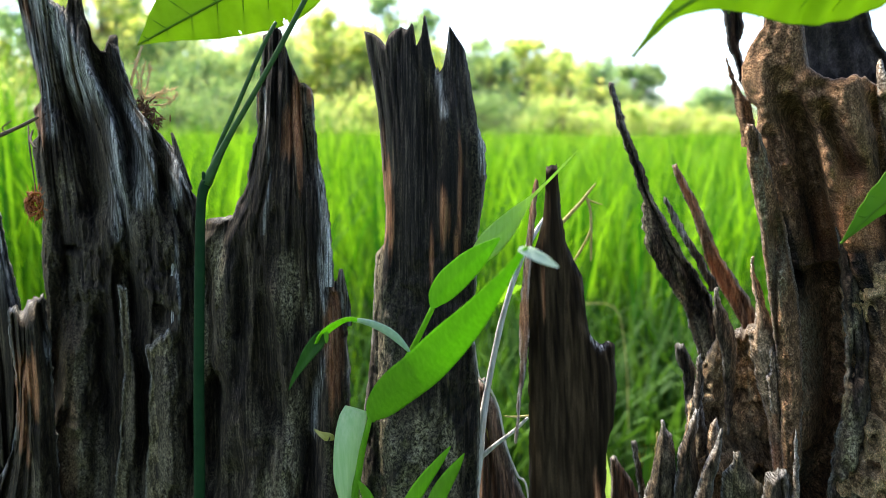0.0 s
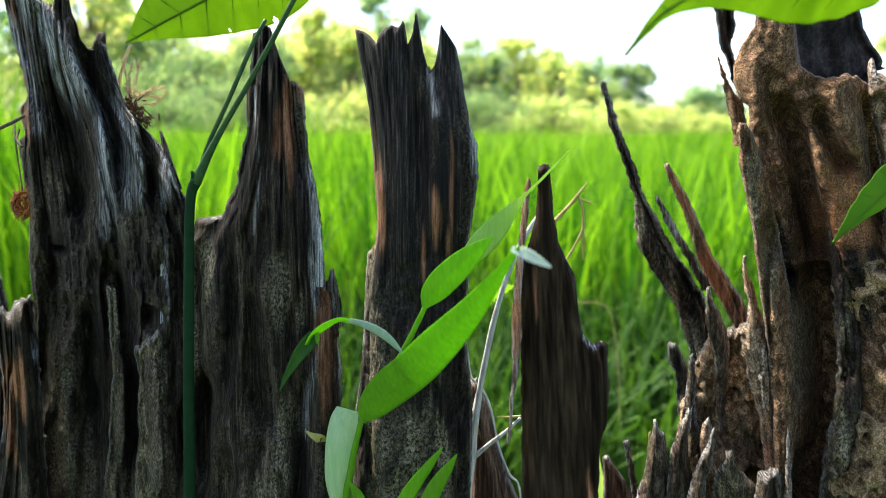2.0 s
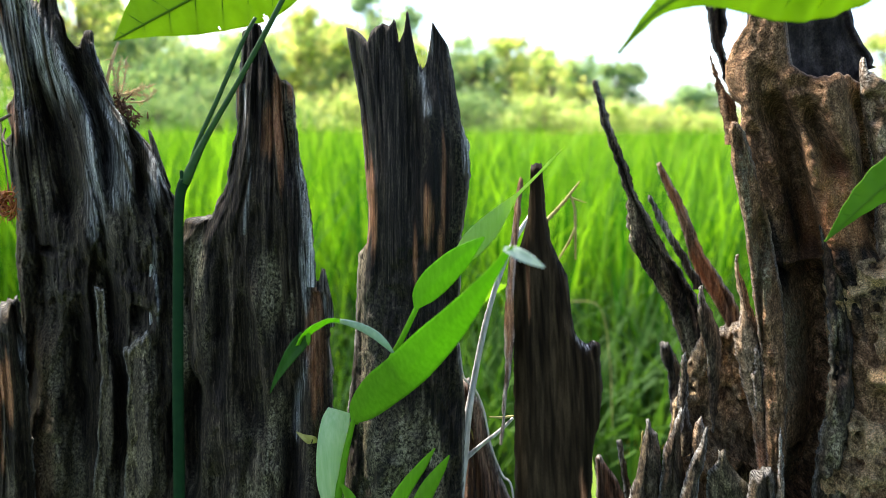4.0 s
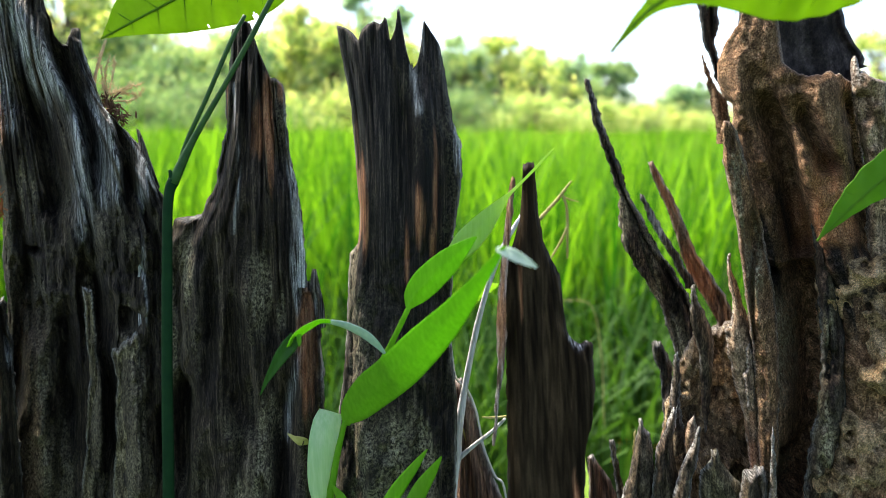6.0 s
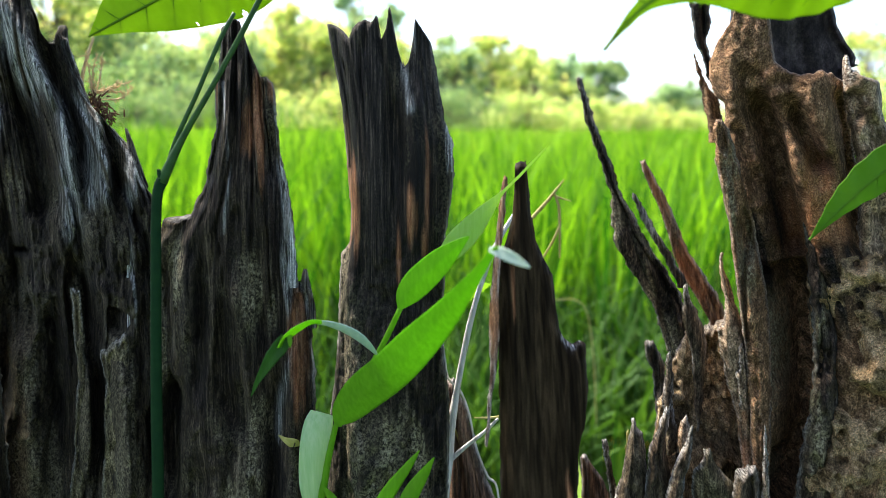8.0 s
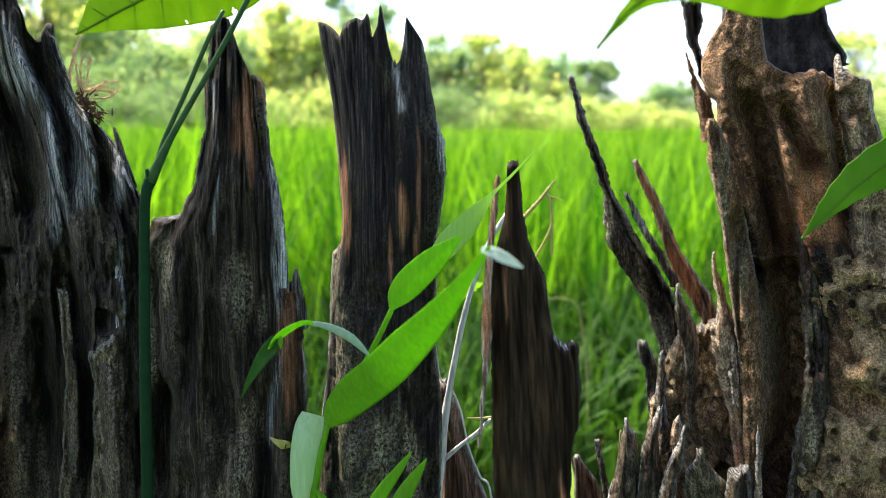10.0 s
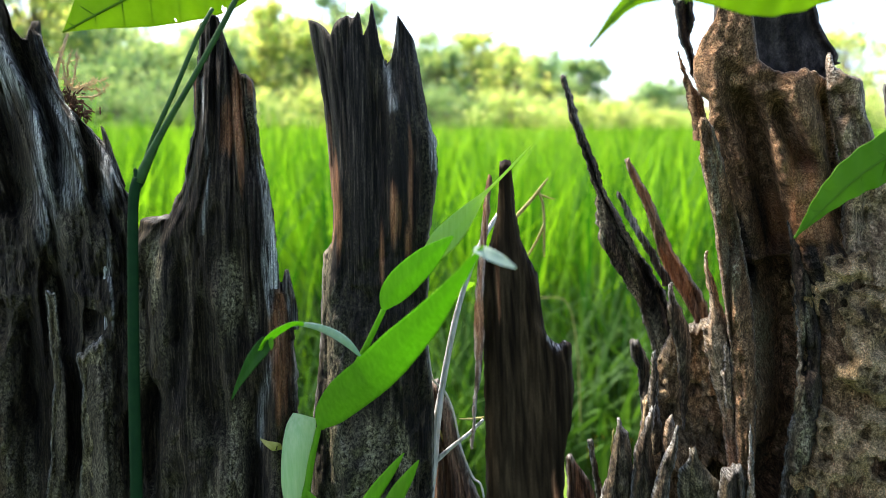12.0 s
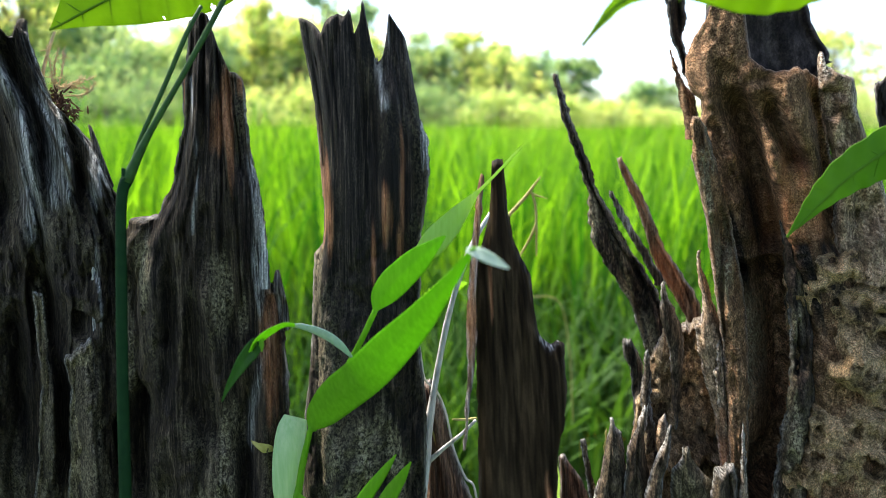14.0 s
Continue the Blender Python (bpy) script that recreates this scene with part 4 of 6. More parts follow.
part_of_stump(shard("shard", WOOD, 0.233, 0.12,
    [(-0.0572, 0.5331), (-0.0584, 0.5233), (-0.0602, 0.5125), (-0.0599, 0.5027), (-0.0629, 0.4897), (-0.0648, 0.4797), (-0.067, 0.4776), (-0.0698, 0.4706), (-0.0803, 0.4694), (-0.0837, 0.4626), (-0.0849, 0.4418), (-0.0847, 0.4251), (-0.0846, 0.404), (-0.0869, 0.3649), (-0.0884, 0.3413)],
    [(-0.0468, 0.5308), (-0.0406, 0.5190), (-0.0385, 0.5142), (-0.038, 0.5017), (-0.036, 0.4882), (-0.0336, 0.4786), (-0.0326, 0.4651), (-0.0316, 0.4534), (-0.0308, 0.4472), (-0.028, 0.4467), (-0.0264, 0.4343), (-0.0256, 0.4207), (-0.0257, 0.4069), (-0.029, 0.3966), (-0.0299, 0.3741), (-0.03, 0.3523)],
    # dark patches paint shade in the grooves, pale streaks the lit edge
    char_shade=[(-0.0521, 0.5251, 0.006, 0.016), (-0.0611, 0.4897, 0.006, 0.016), (-0.0409, 0.4764, 0.003, 0.02), (-0.0518, 0.5134, 0.003, 0.024), (-0.0392, 0.4784, 0.0022, 0.016), (-0.0601, 0.4878, 0.002, 0.02), (-0.0673, 0.4349, 0.005, 0.03), (-0.04, 0.3871, 0.004, 0.014), (-0.077, 0.3965, 0.004, 0.02), (-0.0483, 0.4722, 0.002, 0.014)], crust=[(-0.081, 0.4233, 0.003, 0.022), (-0.0463, 0.4505, 0.0045, 0.014), (-0.0411, 0.441, 0.003, 0.01), (-0.0557, 0.3787, 0.007, 0.01), (-0.0739, 0.4529, 0.003, 0.01), (-0.0446, 0.3966, 0.005, 0.014)], streaks=[([(-0.0364, 0.4882), (-0.034, 0.4689), (-0.0317, 0.4486)], 0.003), ([(-0.0383, 0.5136), (-0.0376, 0.4959)], 0.0008), ([(-0.0347, 0.4297), (-0.0385, 0.4114), (-0.0397, 0.3972)], 0.0009), ([(-0.0264, 0.4382), (-0.0254, 0.4129)], 0.0004), ([(-0.0565, 0.5154), (-0.0546, 0.4879), (-0.057, 0.4679)], 0.0006)], thick=0.016, turn=-0.3, seed=6, rot=0.25, rough=0.55, cracks=0.6,
    sculpt=lambda x, z: drop(x, z, [(-0.0575, 0.4599), (-0.0558, 0.4515), (-0.0535, 0.4420), (-0.0523, 0.4341), (-0.0505, 0.4201), (-0.0489, 0.4041), (-0.0479, 0.3880)], 0.0045, 0.009) + drop(x, z, [(-0.0389, 0.4293), (-0.0368, 0.4235), (-0.0377, 0.4155), (-0.0398, 0.4092), (-0.0399, 0.3972), (-0.0392, 0.3791)], 0.0040, 0.010) + groove(x, z, [(-0.0654, 0.4635), (-0.0661, 0.4472), (-0.0668, 0.4267), (-0.0679, 0.4060)], 0.0022, 0.006),
    decay=(0.470, 0.425, 0.45),
    teeth=[(-0.0280, 0.4420, -0.0288, 0.4544, 0.0022)],
    top_line=[(-0.0576, 0.5339), (-0.0563, 0.5348), (-0.0539, 0.5349), (-0.0524, 0.5366), (-0.0505, 0.5357), (-0.0493, 0.5318), (-0.0474, 0.5265), (-0.0454, 0.5218), (-0.0435, 0.5179), (-0.0410, 0.5175), (-0.0391, 0.5156), (-0.0381, 0.5104), (-0.0345, 0.4882), (-0.0296, 0.4497), (-0.0245, 0.4461)],
    ribs=[([(-0.0565, 0.5154), (-0.0557, 0.4878), (-0.057, 0.4639)], 0.003, 0.004), ([(-0.0478, 0.5289), (-0.0469, 0.5075), (-0.0503, 0.484)], 0.003, -0.004), ([(-0.0427, 0.5152), (-0.0444, 0.4881), (-0.0463, 0.4605)], 0.004, 0.004),
          ([(-0.0755, 0.4176), (-0.0787, 0.3921), (-0.0798, 0.3644)], 0.004, -0.024), ([(-0.0549, 0.46), (-0.0508, 0.4362), (-0.0488, 0.4082)], 0.004, 0.006), ([(-0.0809, 0.4462), (-0.0815, 0.4044)], 0.003, 0.004), ([(-0.0389, 0.4213), (-0.0408, 0.3971), (-0.0416, 0.3727)], 0.003, -0.014), ([(-0.0704, 0.4612), (-0.0713, 0.4263)], 0.003, 0.004)],
    fresh=[(-0.0322, 0.4271, 0.0050, 0.018), (-0.0321, 0.4397, 0.0026, 0.01), (-0.0435, 0.4939, 0.0011, 0.014), (-0.0481, 0.5007, 0.0036, 0.007), (-0.0446, 0.5056, 0.002, 0.012), (-0.04, 0.5137, 0.0018, 0.005), (-0.0591, 0.5135, 0.0008, 0.01)],
    silver=[(-0.0284, 0.440, 0.0007, 0.006), (-0.0349, 0.465, 0.0022, 0.024), (-0.0362, 0.4843, 0.001, 0.014), (-0.0264, 0.4265, 0.001, 0.02), (-0.0384, 0.5075, 0.0008, 0.008)]))
part_of_stump(shard("shard", WOOD_BLACK, 0.23, 0.15,
    [(-0.0219, 0.5323), (-0.0195, 0.5219), (-0.0172, 0.5087), (-0.0160, 0.4964), (-0.0152, 0.4842), (-0.0141, 0.47), (-0.0147, 0.462), (-0.0178, 0.4578), (-0.0185, 0.4477), (-0.0189, 0.4356), (-0.0199, 0.4193), (-0.022, 0.4028), (-0.0231, 0.3863), (-0.0235, 0.3695), (-0.0239, 0.3472)],
    [(0.0137, 0.5273), (0.0154, 0.5201), (0.0179, 0.5037), (0.0201, 0.4962), (0.0207, 0.485), (0.0193, 0.4746), (0.018, 0.466), (0.0175, 0.4509), (0.0168, 0.4318), (0.0184, 0.4206), (0.0192, 0.4093), (0.0185, 0.3783), (0.0186, 0.3577)],
    # pale streaks paint the light on the notch face and right edge
    char_shade=[(-0.0094, 0.5179, 0.016, 0.026), (-0.0032, 0.4808, 0.006, 0.040), (0.0112, 0.5211, 0.005, 0.02)], crust=[(-0.0159, 0.4359, 0.003, 0.026), (-0.0125, 0.4003, 0.006, 0.024), (0.0018, 0.3987, 0.008, 0.014), (-0.0063, 0.3815, 0.014, 0.012)], streaks=[([(0.0035, 0.5213), (0.0051, 0.5158), (0.0061, 0.5070)], 0.0005), ([(0.0144, 0.5246), (0.0171, 0.5138)], 0.0005), ([(0.0195, 0.5003), (0.0205, 0.4887)], 0.0012), ([(0.0046, 0.519), (0.0066, 0.5066)], 0.001), ([(0.0181, 0.5027), (0.0204, 0.4906)], 0.0007), ([(-0.0185, 0.4537), (-0.0193, 0.4275)], 0.0008), ([(0.0073, 0.5323), (0.0085, 0.517)], 0.0005)], thick=0.015, turn=-0.4, seed=9, rough=0.45, ragged=0.0003, cracks=0.5,
    decay=(0.475, 0.44, 0.8),
    top_line=[(-0.0227, 0.5368), (-0.0189, 0.5359), (-0.0160, 0.5337), (-0.0135, 0.5305), (-0.0119, 0.5339), (-0.0097, 0.5357), (-0.0078, 0.5365), (-0.0059, 0.5350), (-0.0042, 0.5380), (-0.0035, 0.5310), (-0.0026, 0.5301), (-0.0012, 0.5331), (0.0000, 0.5415), (0.0011, 0.5348), (0.0025, 0.5268), (0.0046, 0.5200), (0.0063, 0.5234), (0.0073, 0.5281), (0.0077, 0.5320), (0.0081, 0.5363), (0.0105, 0.5330), (0.0130, 0.5297), (0.0144, 0.5264)],
    ribs=[([(0.0073, 0.519), (0.0084, 0.4961), (0.0055, 0.4653)], 0.004, 0.006), ([(0.0005, 0.5191), (0.0019, 0.4883), (0.0016, 0.4611)], 0.003, -0.004), ([(-0.0126, 0.4879), (-0.0116, 0.4642)], 0.003, 0.003), ([(0.0151, 0.4961), (0.0142, 0.4734)], 0.003, -0.003), ([(-0.0126, 0.4542), (-0.013, 0.4243), (-0.0146, 0.3879)], 0.004, 0.005)],
    fresh=[(-0.012, 0.478, 0.0024, 0.018), (0.0071, 0.475, 0.0022, 0.015), (0.0026, 0.4602, 0.001, 0.012), (0.0117, 0.4809, 0.0012, 0.02), (0.0106, 0.4656, 0.0018, 0.012), (-0.0147, 0.4879, 0.0012, 0.02)],
    silver=[(0.0056, 0.5114, 0.0004, 0.008), (0.0185, 0.4981, 0.0007, 0.008), (0.0077, 0.5304, 0.0007, 0.006)]))
part_of_stump(shard("shard", WOOD_RED, 0.318, 0.1,
    [(0.0201, 0.404), (0.0207, 0.3839), (0.0204, 0.3558), (0.0206, 0.3306)], [(0.0228, 0.4031), (0.0278, 0.3931), (0.0311, 0.3794), (0.0353, 0.3656), (0.0395, 0.3559), (0.0432, 0.3308)], thick=0.007, seed=12))
part_of_stump(shard("shard", WOOD_DARK, 0.256, 0.45,
    [(0.0389, 0.4825), (0.0379, 0.4734), (0.0355, 0.4658), (0.0330, 0.4598), (0.0325, 0.4459), (0.0323, 0.4324), (0.0320, 0.4166), (0.0315, 0.3988), (0.0314, 0.3830)],
    [(0.0436, 0.4858), (0.0437, 0.4750), (0.0451, 0.4669), (0.0474, 0.4616), (0.0497, 0.4568), (0.0502, 0.4487), (0.0508, 0.4428), (0.0516, 0.4400), (0.0585, 0.4385), (0.0582, 0.4260), (0.0569, 0.4181), (0.0545, 0.4104), (0.0533, 0.3981), (0.0518, 0.3822)],
    thick=0.0065, seed=15, rough=0.16, ragged=0.0003, cracks=0.5, worn_rim_light=0.05,
    top_line=[(0.0330, 0.4598), (0.0355, 0.4658), (0.0379, 0.4734), (0.0390, 0.4825), (0.0396, 0.4897), (0.0414, 0.4906), (0.0432, 0.4902), (0.0435, 0.4841), (0.0451, 0.4669), (0.0497, 0.4568), (0.0505, 0.4456), (0.0514, 0.4404), (0.0530, 0.4386), (0.0546, 0.4378), (0.0562, 0.4388), (0.0575, 0.4424), (0.0584, 0.4432), (0.0588, 0.4379)],
    # pale streak stands in for the rim light along the notch
    fresh=[(0.0378, 0.4524, 0.0010, 0.012), (0.0508, 0.3967, 0.0009, 0.008)], streaks=[([(0.0514, 0.4404), (0.0530, 0.4386), (0.0546, 0.4378), (0.0562, 0.4388), (0.0577, 0.4424)], 0.0002)]))
part_of_stump(shard("splinter", WOOD_BROWN, 0.250, 0.45,
    [(0.0347, 0.4858), (0.0332, 0.4764), (0.0316, 0.4653), (0.0299, 0.4529), (0.0291, 0.4410), (0.0291, 0.4323), (0.0281, 0.4238), (0.0271, 0.4141)], [(0.0362, 0.4858), (0.0353, 0.4763), (0.0334, 0.4652), (0.0325, 0.4529), (0.0320, 0.4410), (0.0314, 0.4351), (0.0298, 0.4280), (0.0280, 0.4141)], thick=0.0022, seed=16, rough=0.2, ragged=0.0003, fresh=[(0.0326, 0.4582, 0.005, 0.030)]))
part_of_stump(shard("splinter", WOOD_BARK, 0.318, 0.15,
    [(0.0702, 0.5180), (0.0717, 0.5140), (0.0730, 0.5097), (0.0732, 0.5055), (0.0760, 0.4980), (0.0789, 0.4906), (0.0817, 0.4820), (0.0839, 0.4745), (0.0841, 0.4659), (0.0854, 0.4562), (0.0905, 0.4475), (0.0960, 0.4409), (0.1003, 0.4322), (0.1038, 0.4234), (0.1063, 0.4146), (0.1076, 0.3992), (0.1083, 0.3684), (0.1087, 0.3396)],
    [(0.0728, 0.5186), (0.0748, 0.5129), (0.0772, 0.5055), (0.0804, 0.4970), (0.0837, 0.4884), (0.0861, 0.4803), (0.0888, 0.4734), (0.0927, 0.4680), (0.0972, 0.4599), (0.1016, 0.4523), (0.1063, 0.4458), (0.1106, 0.4381), (0.1138, 0.4297), (0.1165, 0.4188), (0.1187, 0.3989), (0.1219, 0.3390)],
    crust=[(0.0871, 0.467, 0.0014, 0.012), (0.0995, 0.4341, 0.002, 0.012), (0.1074, 0.4144, 0.004, 0.016)], streaks=[([(0.0918, 0.4747), (0.1066, 0.4495), (0.115, 0.4298)], 0.0007)], thick=0.006, seed=18, rough=0.5, rot=0.4, ragged=0.0009))
part_of_stump(shard("splinter", WOOD, 0.322, 0.15,
    [(0.0935, 0.4754), (0.0962, 0.4676), (0.1003, 0.4599), (0.1051, 0.4521), (0.1119, 0.4399)], [(0.0948, 0.4754), (0.0989, 0.4687), (0.1034, 0.461), (0.1094, 0.4521), (0.1164, 0.4388)], thick=0.0022, seed=19, rough=0.3, silver=[(0.1005, 0.4643, 0.003, 0.01)]))
part_of_stump(shard("splinter", WOOD_BROWN, 0.330, 0.15,
    [(0.0991, 0.4882), (0.1009, 0.4815), (0.1044, 0.4743), (0.1079, 0.4664), (0.1107, 0.4585), (0.1126, 0.4516), (0.1163, 0.4425), (0.1222, 0.4333), (0.1279, 0.4241), (0.1305, 0.4057), (0.1322, 0.3780)],
    [(0.1005, 0.4887), (0.1044, 0.4826), (0.1091, 0.4743), (0.1128, 0.4664), (0.1161, 0.4584), (0.1201, 0.4500), (0.1258, 0.4419), (0.1307, 0.4350), (0.1343, 0.4274), (0.1377, 0.4056), (0.1403, 0.3778)], thick=0.004, fresh=[(0.1069, 0.4701, 0.006, 0.024), (0.1194, 0.445, 0.006, 0.02)], seed=20, rough=0.6, rot=0.25, ragged=0.0005))
part_of_stump(shard("shard", WOOD_TAN, 0.31, 0.1,
    [(0.1108, 0.4234), (0.1074, 0.4169), (0.1040, 0.4082), (0.1011, 0.3985), (0.1000, 0.3886), (0.0984, 0.3775), (0.0965, 0.3575), (0.0960, 0.3327)],
    [(0.1282, 0.4296), (0.1324, 0.4231), (0.1364, 0.4011), (0.1386, 0.3765), (0.1406, 0.3562), (0.1422, 0.3311)],
    thick=0.010, seed=22, rot=0.55, rough=0.15, sculpt=lumpy, char_shade=[(0.1207, 0.4036, 0.004, 0.003), (0.1259, 0.3735, 0.005, 0.003), (0.1089, 0.3862, 0.003, 0.010)]))
part_of_stump(shard("splinter", WOOD_BLACK, 0.312, 0.1,
    [(0.0953, 0.4195), (0.0967, 0.4143), (0.0990, 0.4081), (0.1002, 0.4010), (0.1010, 0.3921), (0.1008, 0.3833), (0.1008, 0.3540)],
    [(0.0990, 0.4212), (0.1017, 0.4164), (0.1038, 0.4120), (0.1049, 0.4009), (0.1055, 0.3898), (0.1067, 0.3539)],
    thick=0.004, seed=26, rough=0.4, top_line=[(0.0950, 0.4195), (0.0966, 0.4210), (0.0979, 0.4204), (0.0994, 0.4212)]))
part_of_stump(shard("splinter", WOOD_MUD, 0.3, 0.1,
    [(0.1004, 0.4204), (0.1001, 0.4150), (0.0998, 0.4076), (0.0991, 0.4021), (0.0999, 0.3928), (0.1009, 0.3821)],
    [(0.1019, 0.4208), (0.1026, 0.4160), (0.1032, 0.4097), (0.1029, 0.4023), (0.1041, 0.3927), (0.1056, 0.3820)],
    thick=0.003, seed=27, rough=0.3, rot=0.3, worn_rim_light=0.8))
part_of_stump(shard("splinter", WOOD_MUD, 0.294, 0.1,
    [(0.1037, 0.4452), (0.1035, 0.4383), (0.1033, 0.4343), (0.1055, 0.4281), (0.1069, 0.4220), (0.1079, 0.4138), (0.1085, 0.4055), (0.1091, 0.3976), (0.1098, 0.3930)],
    [(0.1052, 0.4456), (0.1065, 0.4407), (0.1087, 0.4362), (0.1115, 0.4305), (0.1126, 0.4250), (0.1124, 0.4157), (0.1120, 0.4075), (0.1116, 0.4003), (0.1109, 0.3947)],
    thick=0.0052, seed=23, rough=0.35, rot=0.3, ragged=0.0005, char_shade=[(0.1101, 0.4024, 0.003, 0.006)]))
part_of_stump(shard("splinter", WOOD_GREY, 0.287, 0.1,
    [(0.1132, 0.4576), (0.1140, 0.4498), (0.1153, 0.4439), (0.1160, 0.4389), (0.1155, 0.4348), (0.1136, 0.4320), (0.1144, 0.4241), (0.1162, 0.4177), (0.1184, 0.4100), (0.1207, 0.4019), (0.1224, 0.3917), (0.1232, 0.3845), (0.1241, 0.3670)],
    [(0.1142, 0.4574), (0.1166, 0.4488), (0.1188, 0.4428), (0.1211, 0.4369), (0.1239, 0.4315), (0.1255, 0.4239), (0.1265, 0.4119), (0.1279, 0.3997), (0.1291, 0.3875), (0.1303, 0.3669)],
    thick=0.0065, seed=24, rot=0.15, rough=0.5, cracks=0.7, fresh=[(0.1236, 0.4049, 0.0022, 0.010), (0.1247, 0.3896, 0.0018, 0.008)]))
part_of_stump(shard("splinter", WOOD_GREY, 0.28, 0.1,
    [(0.1181, 0.4278), (0.1178, 0.4243), (0.1185, 0.4214), (0.1172, 0.4185), (0.1180, 0.4126), (0.1189, 0.4067)],
    [(0.1197, 0.4287), (0.1210, 0.4252), (0.1216, 0.4184), (0.1223, 0.4125), (0.1229, 0.4066)],
    thick=0.003, seed=25, rot=0.25, rough=0.3, worn_rim_light=0.7))
for sd, yy, wood, fat, lft, rgt in (
    (30, 0.288, WOOD_MUD, 0.0045, [(0.0840, 0.4002), (0.0832, 0.3952), (0.0823, 0.3881), (0.0804, 0.3801), (0.0781, 0.3709), (0.0748, 0.3473)], [(0.0848, 0.4006), (0.0858, 0.3972), (0.0881, 0.3945), (0.0890, 0.3900), (0.0900, 0.3798), (0.0903, 0.3695), (0.0911, 0.3467)]),
    (31, 0.3, WOOD_MUD, 0.0018, [(0.0764, 0.3891), (0.0773, 0.3827), (0.0787, 0.3741), (0.0808, 0.3634), (0.0833, 0.3481)], [(0.0781, 0.3891), (0.0795, 0.3827), (0.0813, 0.3741), (0.0838, 0.3633), (0.0865, 0.3480)]),
    (38, 0.296, STRAW, 0.001, [(0.0845, 0.3932), (0.0844, 0.3844), (0.0842, 0.3675)], [(0.0853, 0.3934), (0.0856, 0.3844), (0.0863, 0.3675)]),
    (32, 0.284, WOOD_MUD, 0.0045, [(0.0949, 0.4068), (0.0942, 0.4049), (0.0925, 0.4005), (0.0906, 0.3958), (0.0887, 0.3906), (0.0884, 0.3828), (0.0876, 0.3718), (0.0869, 0.3494)], [(0.0959, 0.4070), (0.0960, 0.4016), (0.0947, 0.3957), (0.0953, 0.3897), (0.0970, 0.3816), (0.0978, 0.3715), (0.0991, 0.3490)]),
    (39, 0.286, WOOD_GREY, 0.003, [(0.1004, 0.4015), (0.0997, 0.3967), (0.1000, 0.3907), (0.1012, 0.3825)], [(0.1032, 0.4023), (0.1039, 0.3976), (0.1038, 0.3906), (0.1036, 0.3825)]),
    (33, 0.277, WOOD_MUD, 0.0042, [(0.1007, 0.4015), (0.0998, 0.3985), (0.0983, 0.3946), (0.0959, 0.3898), (0.0935, 0.3832), (0.0924, 0.3754), (0.0913, 0.3537)], [(0.1020, 0.4019), (0.1014, 0.3947), (0.1006, 0.3889), (0.0991, 0.3831), (0.0989, 0.3752), (0.0996, 0.3534)]),
    (34, 0.276, WOOD_LICHEN, 0.005, [(0.1049, 0.3955), (0.1044, 0.3908), (0.1016, 0.3874), (0.1009, 0.3816), (0.1019, 0.3737), (0.1019, 0.3540)], [(0.1068, 0.3958), (0.1077, 0.3908), (0.1123, 0.3856), (0.1160, 0.3819), (0.1167, 0.3752), (0.1185, 0.3534)]),
    (35, 0.272, WOOD_MUD, 0.0055, [(0.1143, 0.3902), (0.1137, 0.3852), (0.1135, 0.3775), (0.1135, 0.3561)], [(0.1214, 0.3896), (0.1224, 0.3850), (0.1230, 0.3772), (0.1244, 0.3557)]),
    (36, 0.27, WOOD_GREY, 0.002, [(0.1223, 0.4055), (0.1223, 0.3993), (0.1225, 0.3860), (0.1222, 0.3764), (0.1226, 0.3570)], [(0.1232, 0.4055), (0.1239, 0.3974), (0.1246, 0.3859), (0.1255, 0.3763), (0.1265, 0.3569)]),
    (37, 0.322, WOOD_RED, 0.0045, [(0.0738, 0.3712), (0.0743, 0.3610), (0.0747, 0.3493), (0.0744, 0.3258)], [(0.0763, 0.3716), (0.0800, 0.3655), (0.0838, 0.3603), (0.0871, 0.3513), (0.0935, 0.3252)]),
):
    part_of_stump(shard("splinter", wood, yy, 0.1, lft, rgt, thick=fat, seed=sd, rough=0.3, rot=0.3, ragged=0.0005, worn_rim_light=0.8))
part_of_stump(shard("splinter", WOOD_BLACK, 0.322, 0.1,
    [(0.1141, 0.5495), (0.1157, 0.5409), (0.1165, 0.5345), (0.1195, 0.528), (0.122, 0.5194)], [(0.1215, 0.5495), (0.1227, 0.5409), (0.1211, 0.5345), (0.1231, 0.5276), (0.1264, 0.5194)], thick=0.003, seed=41, rough=0.3))
part_of_stump(shard("splinter", WOOD_EARTH, 0.314, 0.1,
    [(0.1127, 0.5294), (0.1154, 0.5189), (0.1173, 0.5104), (0.1198, 0.4998)], [(0.1138, 0.5285), (0.1175, 0.5189), (0.1233, 0.5115), (0.1268, 0.4956)], thick=0.004, seed=42, rough=0.4))


